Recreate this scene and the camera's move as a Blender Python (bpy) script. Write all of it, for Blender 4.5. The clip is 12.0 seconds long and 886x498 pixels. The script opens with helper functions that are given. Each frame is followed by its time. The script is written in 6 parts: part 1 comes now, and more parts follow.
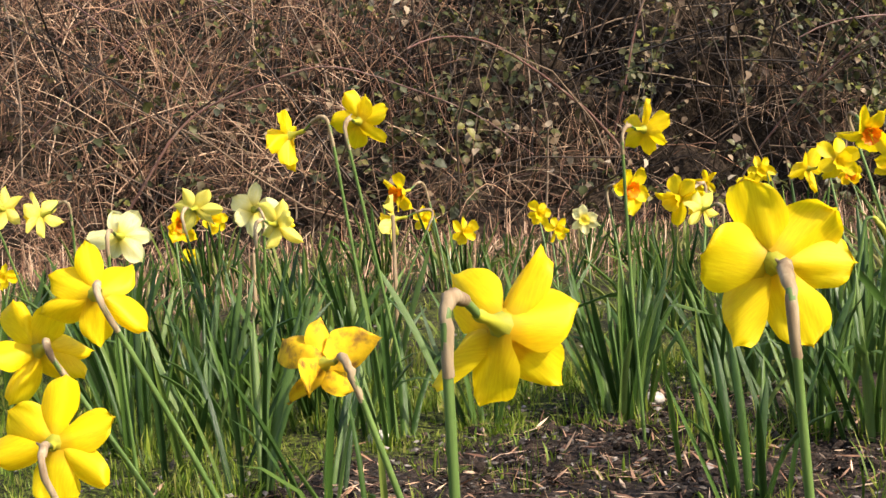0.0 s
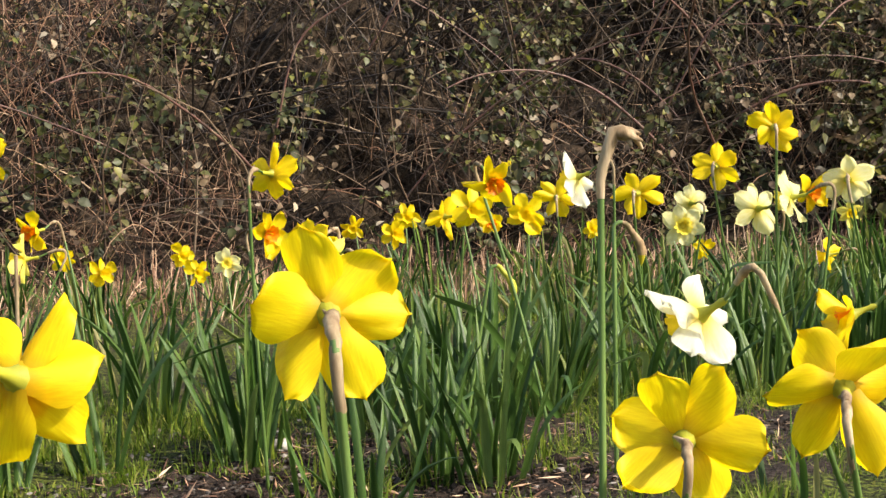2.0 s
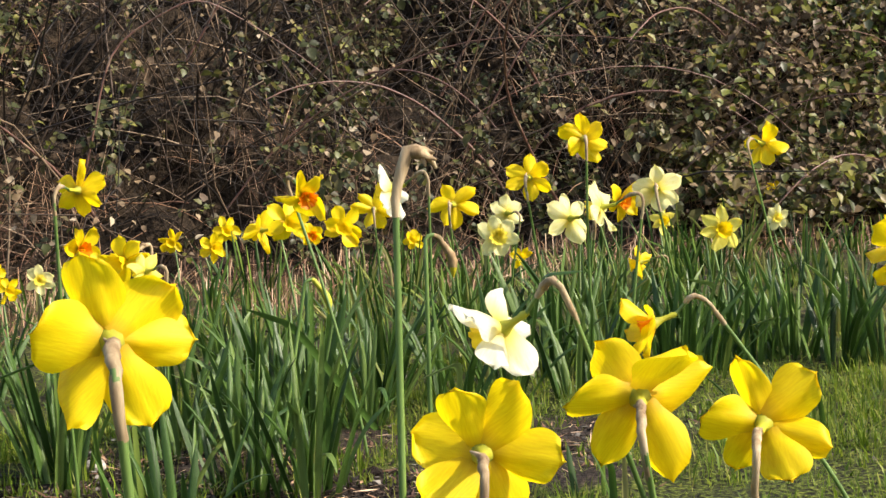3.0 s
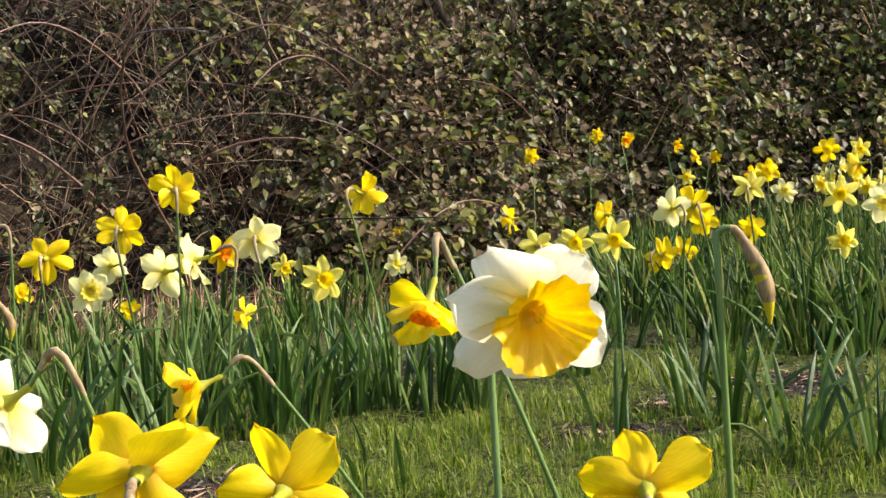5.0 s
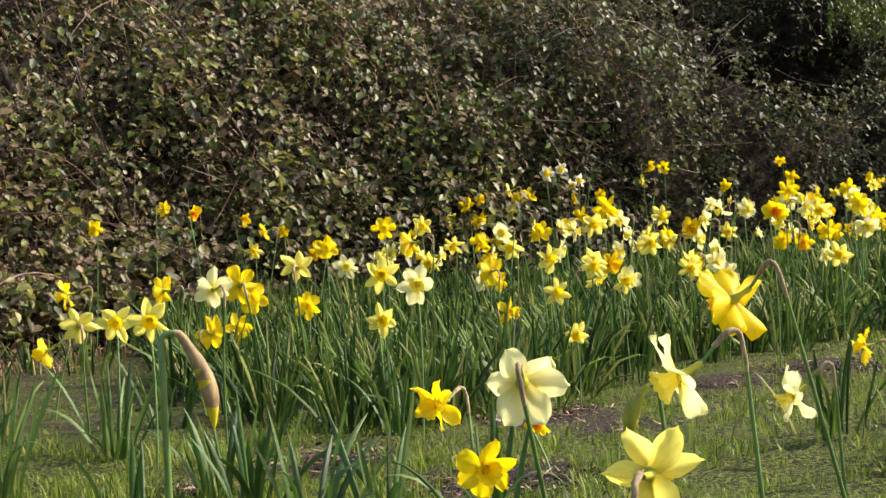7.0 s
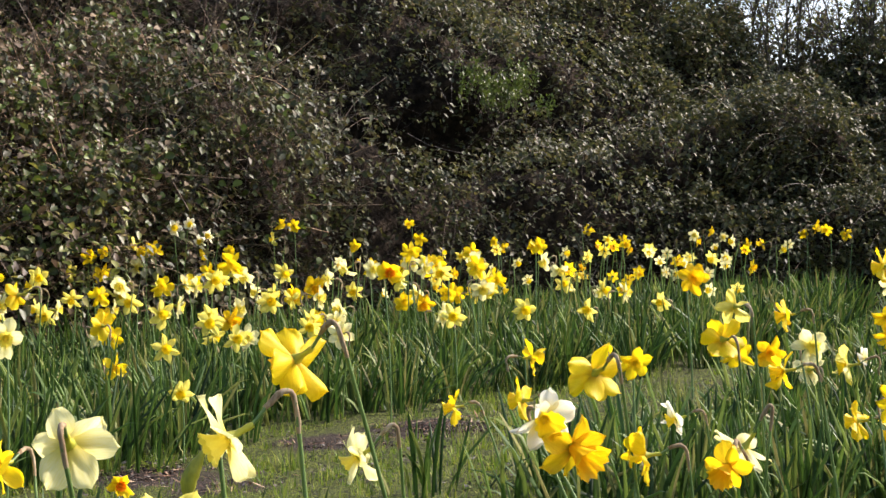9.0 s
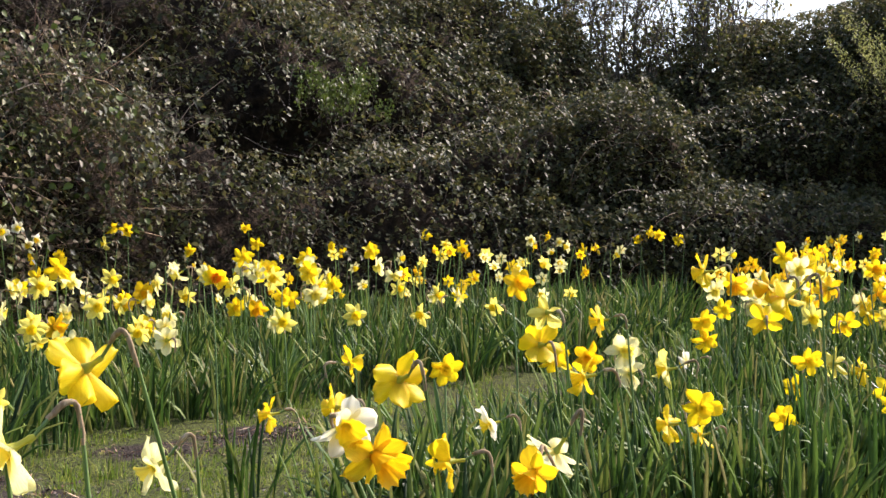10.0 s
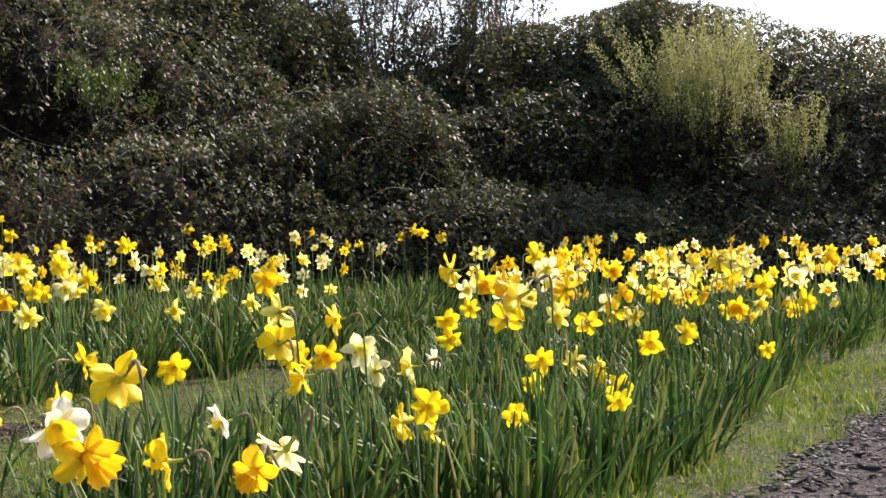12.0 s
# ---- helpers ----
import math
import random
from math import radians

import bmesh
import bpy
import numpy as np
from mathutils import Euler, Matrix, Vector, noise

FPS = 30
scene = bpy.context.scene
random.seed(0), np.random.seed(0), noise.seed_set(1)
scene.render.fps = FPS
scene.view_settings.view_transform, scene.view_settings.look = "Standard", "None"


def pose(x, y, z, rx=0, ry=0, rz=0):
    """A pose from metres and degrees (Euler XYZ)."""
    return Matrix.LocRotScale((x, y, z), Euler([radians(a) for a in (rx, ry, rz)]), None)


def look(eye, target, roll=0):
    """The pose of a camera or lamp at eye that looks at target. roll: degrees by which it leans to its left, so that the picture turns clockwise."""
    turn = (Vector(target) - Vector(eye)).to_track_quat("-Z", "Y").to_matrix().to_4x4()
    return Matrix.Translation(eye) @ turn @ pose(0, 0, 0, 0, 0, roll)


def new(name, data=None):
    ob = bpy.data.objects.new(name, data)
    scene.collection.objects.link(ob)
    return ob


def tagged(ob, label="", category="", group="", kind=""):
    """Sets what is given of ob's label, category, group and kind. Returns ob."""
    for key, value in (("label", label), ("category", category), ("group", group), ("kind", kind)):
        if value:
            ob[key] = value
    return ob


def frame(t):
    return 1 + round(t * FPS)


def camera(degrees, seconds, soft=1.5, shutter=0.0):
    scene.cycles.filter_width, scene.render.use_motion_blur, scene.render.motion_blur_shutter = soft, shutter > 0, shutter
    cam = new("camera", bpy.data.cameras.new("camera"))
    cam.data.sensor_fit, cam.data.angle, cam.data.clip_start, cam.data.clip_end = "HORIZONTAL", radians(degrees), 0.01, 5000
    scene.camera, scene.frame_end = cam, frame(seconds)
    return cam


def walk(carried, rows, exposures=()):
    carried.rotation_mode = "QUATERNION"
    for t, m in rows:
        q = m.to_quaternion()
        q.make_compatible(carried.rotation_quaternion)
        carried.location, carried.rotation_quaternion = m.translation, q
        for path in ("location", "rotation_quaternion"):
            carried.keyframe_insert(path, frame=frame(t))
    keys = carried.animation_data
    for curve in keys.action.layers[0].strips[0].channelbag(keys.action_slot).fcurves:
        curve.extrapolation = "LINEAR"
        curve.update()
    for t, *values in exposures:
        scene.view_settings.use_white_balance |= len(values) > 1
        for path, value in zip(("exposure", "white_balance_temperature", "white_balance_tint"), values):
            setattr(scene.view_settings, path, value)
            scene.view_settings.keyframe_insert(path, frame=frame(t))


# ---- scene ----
cam = camera(32.38, 12.0, soft=1.5)


def view(x, y, z, yaw, pitch, roll):
    """A pose from the eye, the turn to the left of north, the pitch above level and the lean, in degrees."""
    return pose(x, y, z, 0, 0, yaw) @ pose(0, 0, 0, 90 + pitch) @ pose(0, 0, 0, 0, 0, roll)


PATH = [
    (0.0, view(0.0681, 0.0051, 0.4534, -2.736, -4.942, -4.250)),
    (0.5, view(0.0789, 0.0035, 0.4539, -5.595, -4.440, -2.673)),
    (1.0, view(0.0881, 0.0080, 0.4560, -8.580, -3.739, -2.693)),
    (1.5, view(0.1059, 0.0165, 0.4505, -11.706, -4.085, -2.179)),
    (2.0, view(0.1202, 0.0233, 0.4507, -15.462, -4.057, -2.377)),
    (2.5, view(0.1381, 0.0273, 0.4523, -18.851, -3.912, -2.910)),
    (2.7, view(0.1327, 0.0128, 0.4548, -20.178, -3.971, -2.833)),
    (4.5, view(0.2234, 0.0128, 0.4583, -30.643, -3.353, -3.373)),
    (5.0, view(0.2607, 0.0000, 0.4635, -34.867, -3.016, -3.025)),
    (5.5, view(0.2919, -0.0072, 0.4766, -39.403, -2.357, -3.463)),
    (6.0, view(0.3070, -0.0280, 0.4772, -41.692, -1.955, -2.959)),
    (6.5, view(0.3373, -0.0509, 0.4830, -45.148, -1.720, -2.183)),
    (7.0, view(0.3602, -0.0836, 0.4901, -49.903, -1.215, -2.105)),
    (7.5, view(0.3899, -0.1106, 0.4960, -54.230, -0.983, -1.898)),
    (7.7, view(0.4204, -0.1178, 0.4968, -56.077, -0.567, -1.933)),
    (9.3, view(0.4748, -0.1557, 0.4845, -64.444, 0.722, -0.428)),
    (9.5, view(0.4876, -0.1682, 0.4894, -65.615, 0.742, -0.584)),
    (10.0, view(0.4924, -0.1986, 0.4895, -68.623, 0.771, -0.435)),
    (10.5, view(0.4849, -0.2207, 0.4961, -71.066, 1.098, -0.213)),
    (11.0, view(0.5141, -0.2361, 0.4854, -73.880, 0.773, -0.119)),
    (11.5, view(0.5020, -0.2582, 0.4872, -75.621, 0.311, 0.174)),
    (12.0, view(0.5004, -0.2823, 0.4985, -76.922, 0.547, 0.245)),
]
walk(cam, PATH, [(0.0, 0.76, 6500, 14), (1.5, 0.77, 6500, 11), (4.5, 0.84, 6500, 10), (7.5, 0.88, 6450, 12), (9.5, 0.94, 6200, 18), (12.0, 0.96, 6150, 21)])

# ---- sky and sun ----
SUN_TURN, SUN_HEIGHT = 127.0, 40.0
sky = bpy.data.worlds.new("sky")
scene.world = sky
sky.use_nodes = True
sky_texture = sky.node_tree.nodes.new("ShaderNodeTexSky")
sky_texture.sky_type = "NISHITA"
sky_texture.sun_disc = False
sky_texture.sun_elevation = radians(SUN_HEIGHT)
sky_texture.sun_rotation = radians(SUN_TURN)
sky_texture.dust_density = 3.0
sky_texture.air_density = 1.2
sky.node_tree.links.new(sky_texture.outputs[0], sky.node_tree.nodes["Background"].inputs[0])
sky.node_tree.nodes["Background"].inputs[1].default_value = 0.15
sun = new("sun", bpy.data.lights.new("sun", "SUN"))
sun.data.energy, sun.data.angle, sun.data.color = 4.9, radians(0.6), (1.0, 0.9, 0.77)
sun_way = Vector((math.sin(radians(SUN_TURN)), math.cos(radians(SUN_TURN)), math.tan(radians(SUN_HEIGHT))))
sun.matrix_world = look(sun_way * 30, (0, 0, 0))


# ---- materials ----
def surface(name, colours, scale=20.0, stretch=(1, 1, 1), rough=0.6, bump=0.2, gloss=0.4, glow=0.0, by="noise", vary=0.25,
            fine=6.0, metres=0.004, base=None, reach=0.015):
    """A natural surface: colours over a noise, or over the random number of each piece, uneven at two scales.
    glow: the share of light that passes through a thin leaf or petal."""
    m = bpy.data.materials.new(name)
    m.use_nodes = True
    tree = m.node_tree
    shader, out = tree.nodes["Principled BSDF"], tree.nodes["Material Output"]

    def node(kind, **values):
        n = tree.nodes.new(kind)
        for key, value in values.items():
            n.inputs[key].default_value = value
        return n

    place = node("ShaderNodeTexCoord")
    mapped = node("ShaderNodeMapping", Scale=stretch)
    tree.links.new(place.outputs["Object"], mapped.inputs[0])
    grain = node("ShaderNodeTexNoise", Scale=scale, Detail=5.0, Roughness=0.6)
    coarse = node("ShaderNodeTexNoise", Scale=scale / fine, Detail=2.0)
    for n in (grain, coarse):
        tree.links.new(mapped.outputs[0], n.inputs["Vector"])
    ramp = tree.nodes.new("ShaderNodeValToRGB")
    stops = ramp.color_ramp.elements
    low, high = (0.0, 1.0) if by != "noise" else (0.32, 0.68)
    for k, colour in enumerate(colours):
        spot = low + (high - low) * k / max(1, len(colours) - 1)
        stop = stops[k] if k < 2 else stops.new(spot)
        stop.position, stop.color = spot, (*colour, 1)
    if len(colours) == 1:
        stops[1].color = (*colours[0], 1)
    if by == "noise":
        tree.links.new(grain.outputs["Fac"], ramp.inputs[0])
    elif by == "island":
        tree.links.new(tree.nodes.new("ShaderNodeNewGeometry").outputs["Random Per Island"], ramp.inputs[0])
    else:
        tree.links.new(tree.nodes.new("ShaderNodeObjectInfo").outputs["Random"], ramp.inputs[0])
    tone = node("ShaderNodeMapRange")
    tone.inputs["From Min"].default_value, tone.inputs["From Max"].default_value = 0.3, 0.7
    tone.inputs["To Min"].default_value, tone.inputs["To Max"].default_value = 1 - vary, 1 + vary
    both = node("ShaderNodeMath")
    both.operation = "MULTIPLY_ADD"
    both.inputs[1].default_value, both.inputs[2].default_value = 0.5, 0.0
    tree.links.new(coarse.outputs["Fac"], both.inputs[0])
    half = node("ShaderNodeMath")
    half.operation = "MULTIPLY_ADD"
    half.inputs[1].default_value = 0.5
    tree.links.new(grain.outputs["Fac"], half.inputs[0])
    tree.links.new(both.outputs[0], half.inputs[2])
    tree.links.new(half.outputs[0], tone.inputs["Value"])
    tint = node("ShaderNodeHueSaturation")
    tree.links.new(ramp.outputs[0], tint.inputs["Color"])
    tree.links.new(tone.outputs[0], tint.inputs["Value"])
    if base:
        parts_of = tree.nodes.new("ShaderNodeSeparateXYZ")
        tree.links.new(place.outputs["Object"], parts_of.inputs[0])
        near = node("ShaderNodeMapRange")
        near.inputs["From Min"].default_value, near.inputs["From Max"].default_value = reach, 0.0
        tree.links.new(parts_of.outputs["X"], near.inputs["Value"])
        blend = tree.nodes.new("ShaderNodeMixRGB")
        blend.inputs[2].default_value = (*base, 1)
        tree.links.new(near.outputs[0], blend.inputs[0])
        tree.links.new(tint.outputs[0], blend.inputs[1])
        tint = blend
    tree.links.new(tint.outputs[0], shader.inputs["Base Color"])
    shader.inputs["Roughness"].default_value = rough
    shader.inputs["Specular IOR Level"].default_value = gloss
    relief = node("ShaderNodeBump", Strength=bump, Distance=metres)
    tree.links.new(grain.outputs["Fac"], relief.inputs["Height"])
    tree.links.new(relief.outputs[0], shader.inputs["Normal"])
    if glow:
        thin = tree.nodes.new("ShaderNodeBsdfTranslucent")
        mix = node("ShaderNodeMixShader", Fac=glow)
        tree.links.new(tint.outputs[0], thin.inputs["Color"])
        tree.links.new(shader.outputs[0], mix.inputs[1])
        tree.links.new(thin.outputs[0], mix.inputs[2])
        tree.links.new(mix.outputs[0], out.inputs[0])
    return m


VEINS = (25, 260, 25)
petal_yellow = surface("petal_yellow", [(0.89, 0.65, 0.002), (0.94, 0.74, 0.006)], 4, VEINS, 0.5, 0.2, 0.3, 0.54, vary=0.08, metres=0.001, base=(0.6, 0.4, 0.01), reach=0.012)
# Gold petals; also the amber of backlit far rows, put into the colour.
petal_gold_backlit = surface("petal_gold_backlit", [(0.84, 0.55, 0.003), (0.9, 0.65, 0.006)], 4, VEINS, 0.5, 0.2, 0.3, 0.5, vary=0.1, metres=0.001, base=(0.6, 0.38, 0.01), reach=0.012)
petal_lemon = surface("petal_lemon", [(0.87, 0.76, 0.1), (0.9, 0.83, 0.2)], 4, VEINS, 0.5, 0.25, 0.3, 0.5, vary=0.07, metres=0.001, base=(0.62, 0.5, 0.03))
petal_cream = surface("petal_cream", [(0.88, 0.82, 0.3), (0.9, 0.86, 0.5)], 4, VEINS, 0.5, 0.25, 0.3, 0.5, vary=0.07, metres=0.001, base=(0.75, 0.62, 0.05), reach=0.02)
petal_white = surface("petal_white", [(0.88, 0.85, 0.64), (0.92, 0.9, 0.78)], 4, VEINS, 0.5, 0.25, 0.3, 0.5, vary=0.06, metres=0.001, base=(0.78, 0.66, 0.08), reach=0.028)
petal_wilted = surface("petal_wilted", [(0.25, 0.12, 0.03), (0.78, 0.48, 0.012), (0.86, 0.58, 0.012)], 60, (1, 1, 1), 0.7, 0.5, 0.2, 0.35, vary=0.2, metres=0.002)
cup_gold = surface("cup_gold", [(0.84, 0.46, 0.0), (0.9, 0.58, 0.0)], 90, (1, 1, 0.3), 0.5, 0.35, 0.35, 0.4, vary=0.15, metres=0.002)
cup_lemon = surface("cup_lemon", [(0.86, 0.62, 0.0), (0.9, 0.7, 0.01)], 90, (1, 1, 0.3), 0.5, 0.35, 0.35, 0.4, vary=0.12, metres=0.002)
cup_pale = surface("cup_pale", [(0.86, 0.7, 0.05), (0.9, 0.78, 0.13)], 90, (1, 1, 0.3), 0.5, 0.35, 0.35, 0.4, vary=0.12, metres=0.002)
cup_orange = surface("cup_orange", [(0.82, 0.2, 0.0), (0.9, 0.32, 0.0)], 90, (1, 1, 0.3), 0.5, 0.35, 0.35, 0.4, vary=0.15, metres=0.002)
tube_green = surface("tube_green", [(0.26, 0.28, 0.03), (0.46, 0.44, 0.035)], 60, (1, 1, 0.3), 0.5, 0.2, 0.35, 0.2)
stem_green = surface("stem_green", [(0.08, 0.15, 0.03), (0.15, 0.23, 0.06)], 60, (1, 1, 0.15), 0.42, 0.25, 0.5, 0.1)
paper = surface("paper", [(0.27, 0.18, 0.1), (0.43, 0.32, 0.19), (0.58, 0.47, 0.31)], 110, (1, 1, 0.12), 0.8, 0.4, 0.2, 0.35, metres=0.003)
bud_tip = surface("bud_tip", [(0.4, 0.36, 0.02), (0.62, 0.5, 0.015)], 40, (1, 1, 0.25), 0.55, 0.4, 0.3, 0.25, metres=0.002)
bud_skin = surface("bud_skin", [(0.15, 0.14, 0.04), (0.26, 0.17, 0.085), (0.38, 0.26, 0.13), (0.34, 0.31, 0.07)], 90, (1, 1, 0.4), 0.6, 0.4, 0.3, 0.2, metres=0.002)
leaf_green = surface("leaf_green", [(0.024, 0.056, 0.011), (0.05, 0.105, 0.018), (0.085, 0.155, 0.03), (0.14, 0.21, 0.05)], 30, (3, 3, 0.25), 0.33, 0.3, 0.42, 0.33, by="object", metres=0.002)
blade_green = surface("blade_green", [(0.014, 0.033, 0.007), (0.027, 0.06, 0.011), (0.042, 0.088, 0.015), (0.066, 0.122, 0.02), (0.1, 0.16, 0.027), (0.16, 0.205, 0.04), (0.22, 0.2, 0.07)], 30, (3, 3, 0.25), 0.5, 0.3, 0.2, 0.34, by="island", metres=0.002)
grass_green = surface("grass_green", [(0.038, 0.07, 0.006), (0.085, 0.145, 0.011), (0.15, 0.225, 0.018), (0.23, 0.285, 0.032), (0.32, 0.3, 0.08)], 30, (1, 1, 1), 0.5, 0.1, 0.25, 0.4, by="island")
straw = surface("straw", [(0.06, 0.03, 0.02), (0.15, 0.075, 0.047), (0.3, 0.165, 0.095), (0.47, 0.295, 0.18), (0.63, 0.46, 0.31)], 25, (1, 1, 0.2), 0.6, 0.3, 0.3, 0.15, by="island")
twig_brown = surface("twig_brown", [(0.04, 0.029, 0.02), (0.075, 0.05, 0.032), (0.13, 0.088, 0.055), (0.23, 0.17, 0.11)], 60, (1, 1, 0.3), 0.6, 0.4, 0.4, by="island")
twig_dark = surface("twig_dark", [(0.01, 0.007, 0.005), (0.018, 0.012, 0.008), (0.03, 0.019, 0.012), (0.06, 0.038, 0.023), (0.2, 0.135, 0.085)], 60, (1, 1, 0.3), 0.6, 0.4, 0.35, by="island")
cane_bark = surface("cane_bark", [(0.06, 0.035, 0.025), (0.13, 0.06, 0.045), (0.17, 0.12, 0.08)], 30, (1, 1, 0.3), 0.5, 0.4, 0.45)
# Trunk bark for stems among leaves, the leaves' shade put into its colour.
shaded_bark = surface("shaded_bark", [(0.018, 0.014, 0.011), (0.04, 0.03, 0.022), (0.07, 0.055, 0.04)], 30, (1, 1, 0.3), 0.85, 0.8, 0.2, metres=0.01)
dry_leaf = surface("dry_leaf", [(0.25, 0.18, 0.11), (0.38, 0.3, 0.2), (0.5, 0.43, 0.31)], 45, (1, 1, 1), 0.6, 0.3, 0.3, 0.3, by="island")
trunk_bark = surface("trunk_bark", [(0.035, 0.03, 0.022), (0.09, 0.075, 0.055), (0.13, 0.12, 0.09)], 30, (1, 1, 0.3), 0.85, 0.8, 0.2, metres=0.01)
# Two tones of bramble leaf: sunlit and shaded hedge stretches put into the colour.
bramble_leaf = surface("bramble_leaf", [(0.03, 0.04, 0.011), (0.05, 0.062, 0.014), (0.075, 0.09, 0.018), (0.115, 0.13, 0.024), (0.16, 0.17, 0.03), (0.19, 0.19, 0.036), (0.235, 0.215, 0.048), (0.17, 0.115, 0.05),
                                        (0.2, 0.135, 0.07), (0.09, 0.06, 0.038), (0.06, 0.075, 0.028), (0.25, 0.21, 0.07)], 45, (1, 1, 1), 0.45, 0.6, 0.45, 0.4, by="island")
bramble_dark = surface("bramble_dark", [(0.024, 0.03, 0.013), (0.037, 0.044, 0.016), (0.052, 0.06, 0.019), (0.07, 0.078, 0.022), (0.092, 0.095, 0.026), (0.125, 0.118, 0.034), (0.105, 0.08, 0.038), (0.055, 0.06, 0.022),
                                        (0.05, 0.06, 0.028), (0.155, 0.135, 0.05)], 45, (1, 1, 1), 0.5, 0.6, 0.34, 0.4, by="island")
withered_leaf = surface("withered_leaf", [(0.07, 0.045, 0.028), (0.13, 0.088, 0.05), (0.18, 0.125, 0.07), (0.25, 0.185, 0.11)], 45, (1, 1, 1), 0.65, 0.5, 0.3, 0.2, by="island")
# Leaf litter coloured near black for the shade inside the brambles.
shaded_litter = surface("shaded_litter", [(0.011, 0.008, 0.006), (0.025, 0.018, 0.012), (0.058, 0.04, 0.026)], 14, (1, 1, 1), 0.95, 1.0, 0.1, metres=0.05)
willow_leaf = surface("willow_leaf", [(0.17, 0.185, 0.048), (0.27, 0.28, 0.08), (0.38, 0.375, 0.13)], 30, (1, 1, 1), 0.5, 0.1, 0.4, 0.4, by="island")
elder_leaf = surface("elder_leaf", [(0.055, 0.08, 0.014), (0.085, 0.12, 0.018), (0.125, 0.165, 0.028)], 30, (1, 1, 1), 0.45, 0.1, 0.4, 0.35, by="island")
clod_soil = surface("clod_soil", [(0.012, 0.009, 0.007), (0.03, 0.021, 0.016), (0.065, 0.046, 0.034)], 60, (1, 1, 1), 0.95, 0.8, 0.15, by="island")
clod_loose = surface("clod_loose", [(0.012, 0.009, 0.007), (0.03, 0.021, 0.016), (0.065, 0.046, 0.034)], 60, (1, 1, 1), 0.95, 0.8, 0.15, by="object")
chip_bark = surface("chip_bark", [(0.028, 0.023, 0.018), (0.06, 0.05, 0.04), (0.1, 0.086, 0.072), (0.25, 0.22, 0.19)], 60, (1, 1, 0.4), 0.85, 0.6, 0.2, by="island")
chip_loose = surface("chip_loose", [(0.028, 0.023, 0.018), (0.06, 0.05, 0.04), (0.1, 0.086, 0.072), (0.25, 0.22, 0.19)], 60, (1, 1, 0.4), 0.85, 0.6, 0.2, by="object")
path_soil = surface("path_soil", [(0.02, 0.016, 0.013), (0.05, 0.042, 0.036), (0.1, 0.088, 0.078)], 70, (1, 1, 1), 0.95, 1.0, 0.15, metres=0.02)
pebble = surface("pebble", [(0.3, 0.27, 0.23), (0.5, 0.47, 0.41)], 50, (1, 1, 1), 0.8, 0.4, 0.3)


def ground_material():
    """Mossy turf with bare soil, by the soil attribute of the ground, both broken up by noise."""
    m = bpy.data.materials.new("turf_and_soil")
    m.use_nodes = True
    tree = m.node_tree
    shader = tree.nodes["Principled BSDF"]
    place = tree.nodes.new("ShaderNodeTexCoord")

    def noise_at(scale, detail=5.0):
        n = tree.nodes.new("ShaderNodeTexNoise")
        n.inputs["Scale"].default_value, n.inputs["Detail"].default_value = scale, detail
        tree.links.new(place.outputs["Object"], n.inputs["Vector"])
        return n

    def ramp_of(source, colours):
        r = tree.nodes.new("ShaderNodeValToRGB")
        for k, (spot, colour) in enumerate(colours):
            stop = r.color_ramp.elements[k] if k < 2 else r.color_ramp.elements.new(spot)
            stop.position, stop.color = spot, (*colour, 1)
        tree.links.new(source, r.inputs[0])
        return r

    fine, mid = noise_at(120), noise_at(7)
    turf = ramp_of(fine.outputs["Fac"], [(0.38, (0.012, 0.011, 0.006)), (0.48, (0.03, 0.034, 0.009)), (0.57, (0.075, 0.095, 0.014)), (0.7, (0.15, 0.155, 0.03))])
    soil = ramp_of(fine.outputs["Fac"], [(0.3, (0.008, 0.006, 0.005)), (0.5, (0.026, 0.019, 0.014)), (0.66, (0.065, 0.047, 0.035))])
    bare = tree.nodes.new("ShaderNodeAttribute")
    bare.attribute_name = "soil"
    add = tree.nodes.new("ShaderNodeMath")
    add.operation = "ADD"
    tree.links.new(bare.outputs["Fac"], add.inputs[0])
    tree.links.new(mid.outputs["Fac"], add.inputs[1])
    edge = tree.nodes.new("ShaderNodeMapRange")
    edge.inputs["From Min"].default_value, edge.inputs["From Max"].default_value = 0.62, 0.95
    tree.links.new(add.outputs[0], edge.inputs["Value"])
    mix = tree.nodes.new("ShaderNodeMixRGB")
    tree.links.new(edge.outputs[0], mix.inputs[0])
    tree.links.new(turf.outputs[0], mix.inputs[1])
    tree.links.new(soil.outputs[0], mix.inputs[2])
    tree.links.new(mix.outputs[0], shader.inputs["Base Color"])
    shader.inputs["Roughness"].default_value = 0.95
    shader.inputs["Specular IOR Level"].default_value = 0.15
    relief = tree.nodes.new("ShaderNodeBump")
    relief.inputs["Strength"].default_value, relief.inputs["Distance"].default_value = 0.9, 0.012
    tree.links.new(fine.outputs["Fac"], relief.inputs["Height"])
    tree.links.new(relief.outputs[0], shader.inputs["Normal"])
    return m


turf_and_soil = ground_material()


# ---- tools for meshes ----
rng = np.random.default_rng(7)


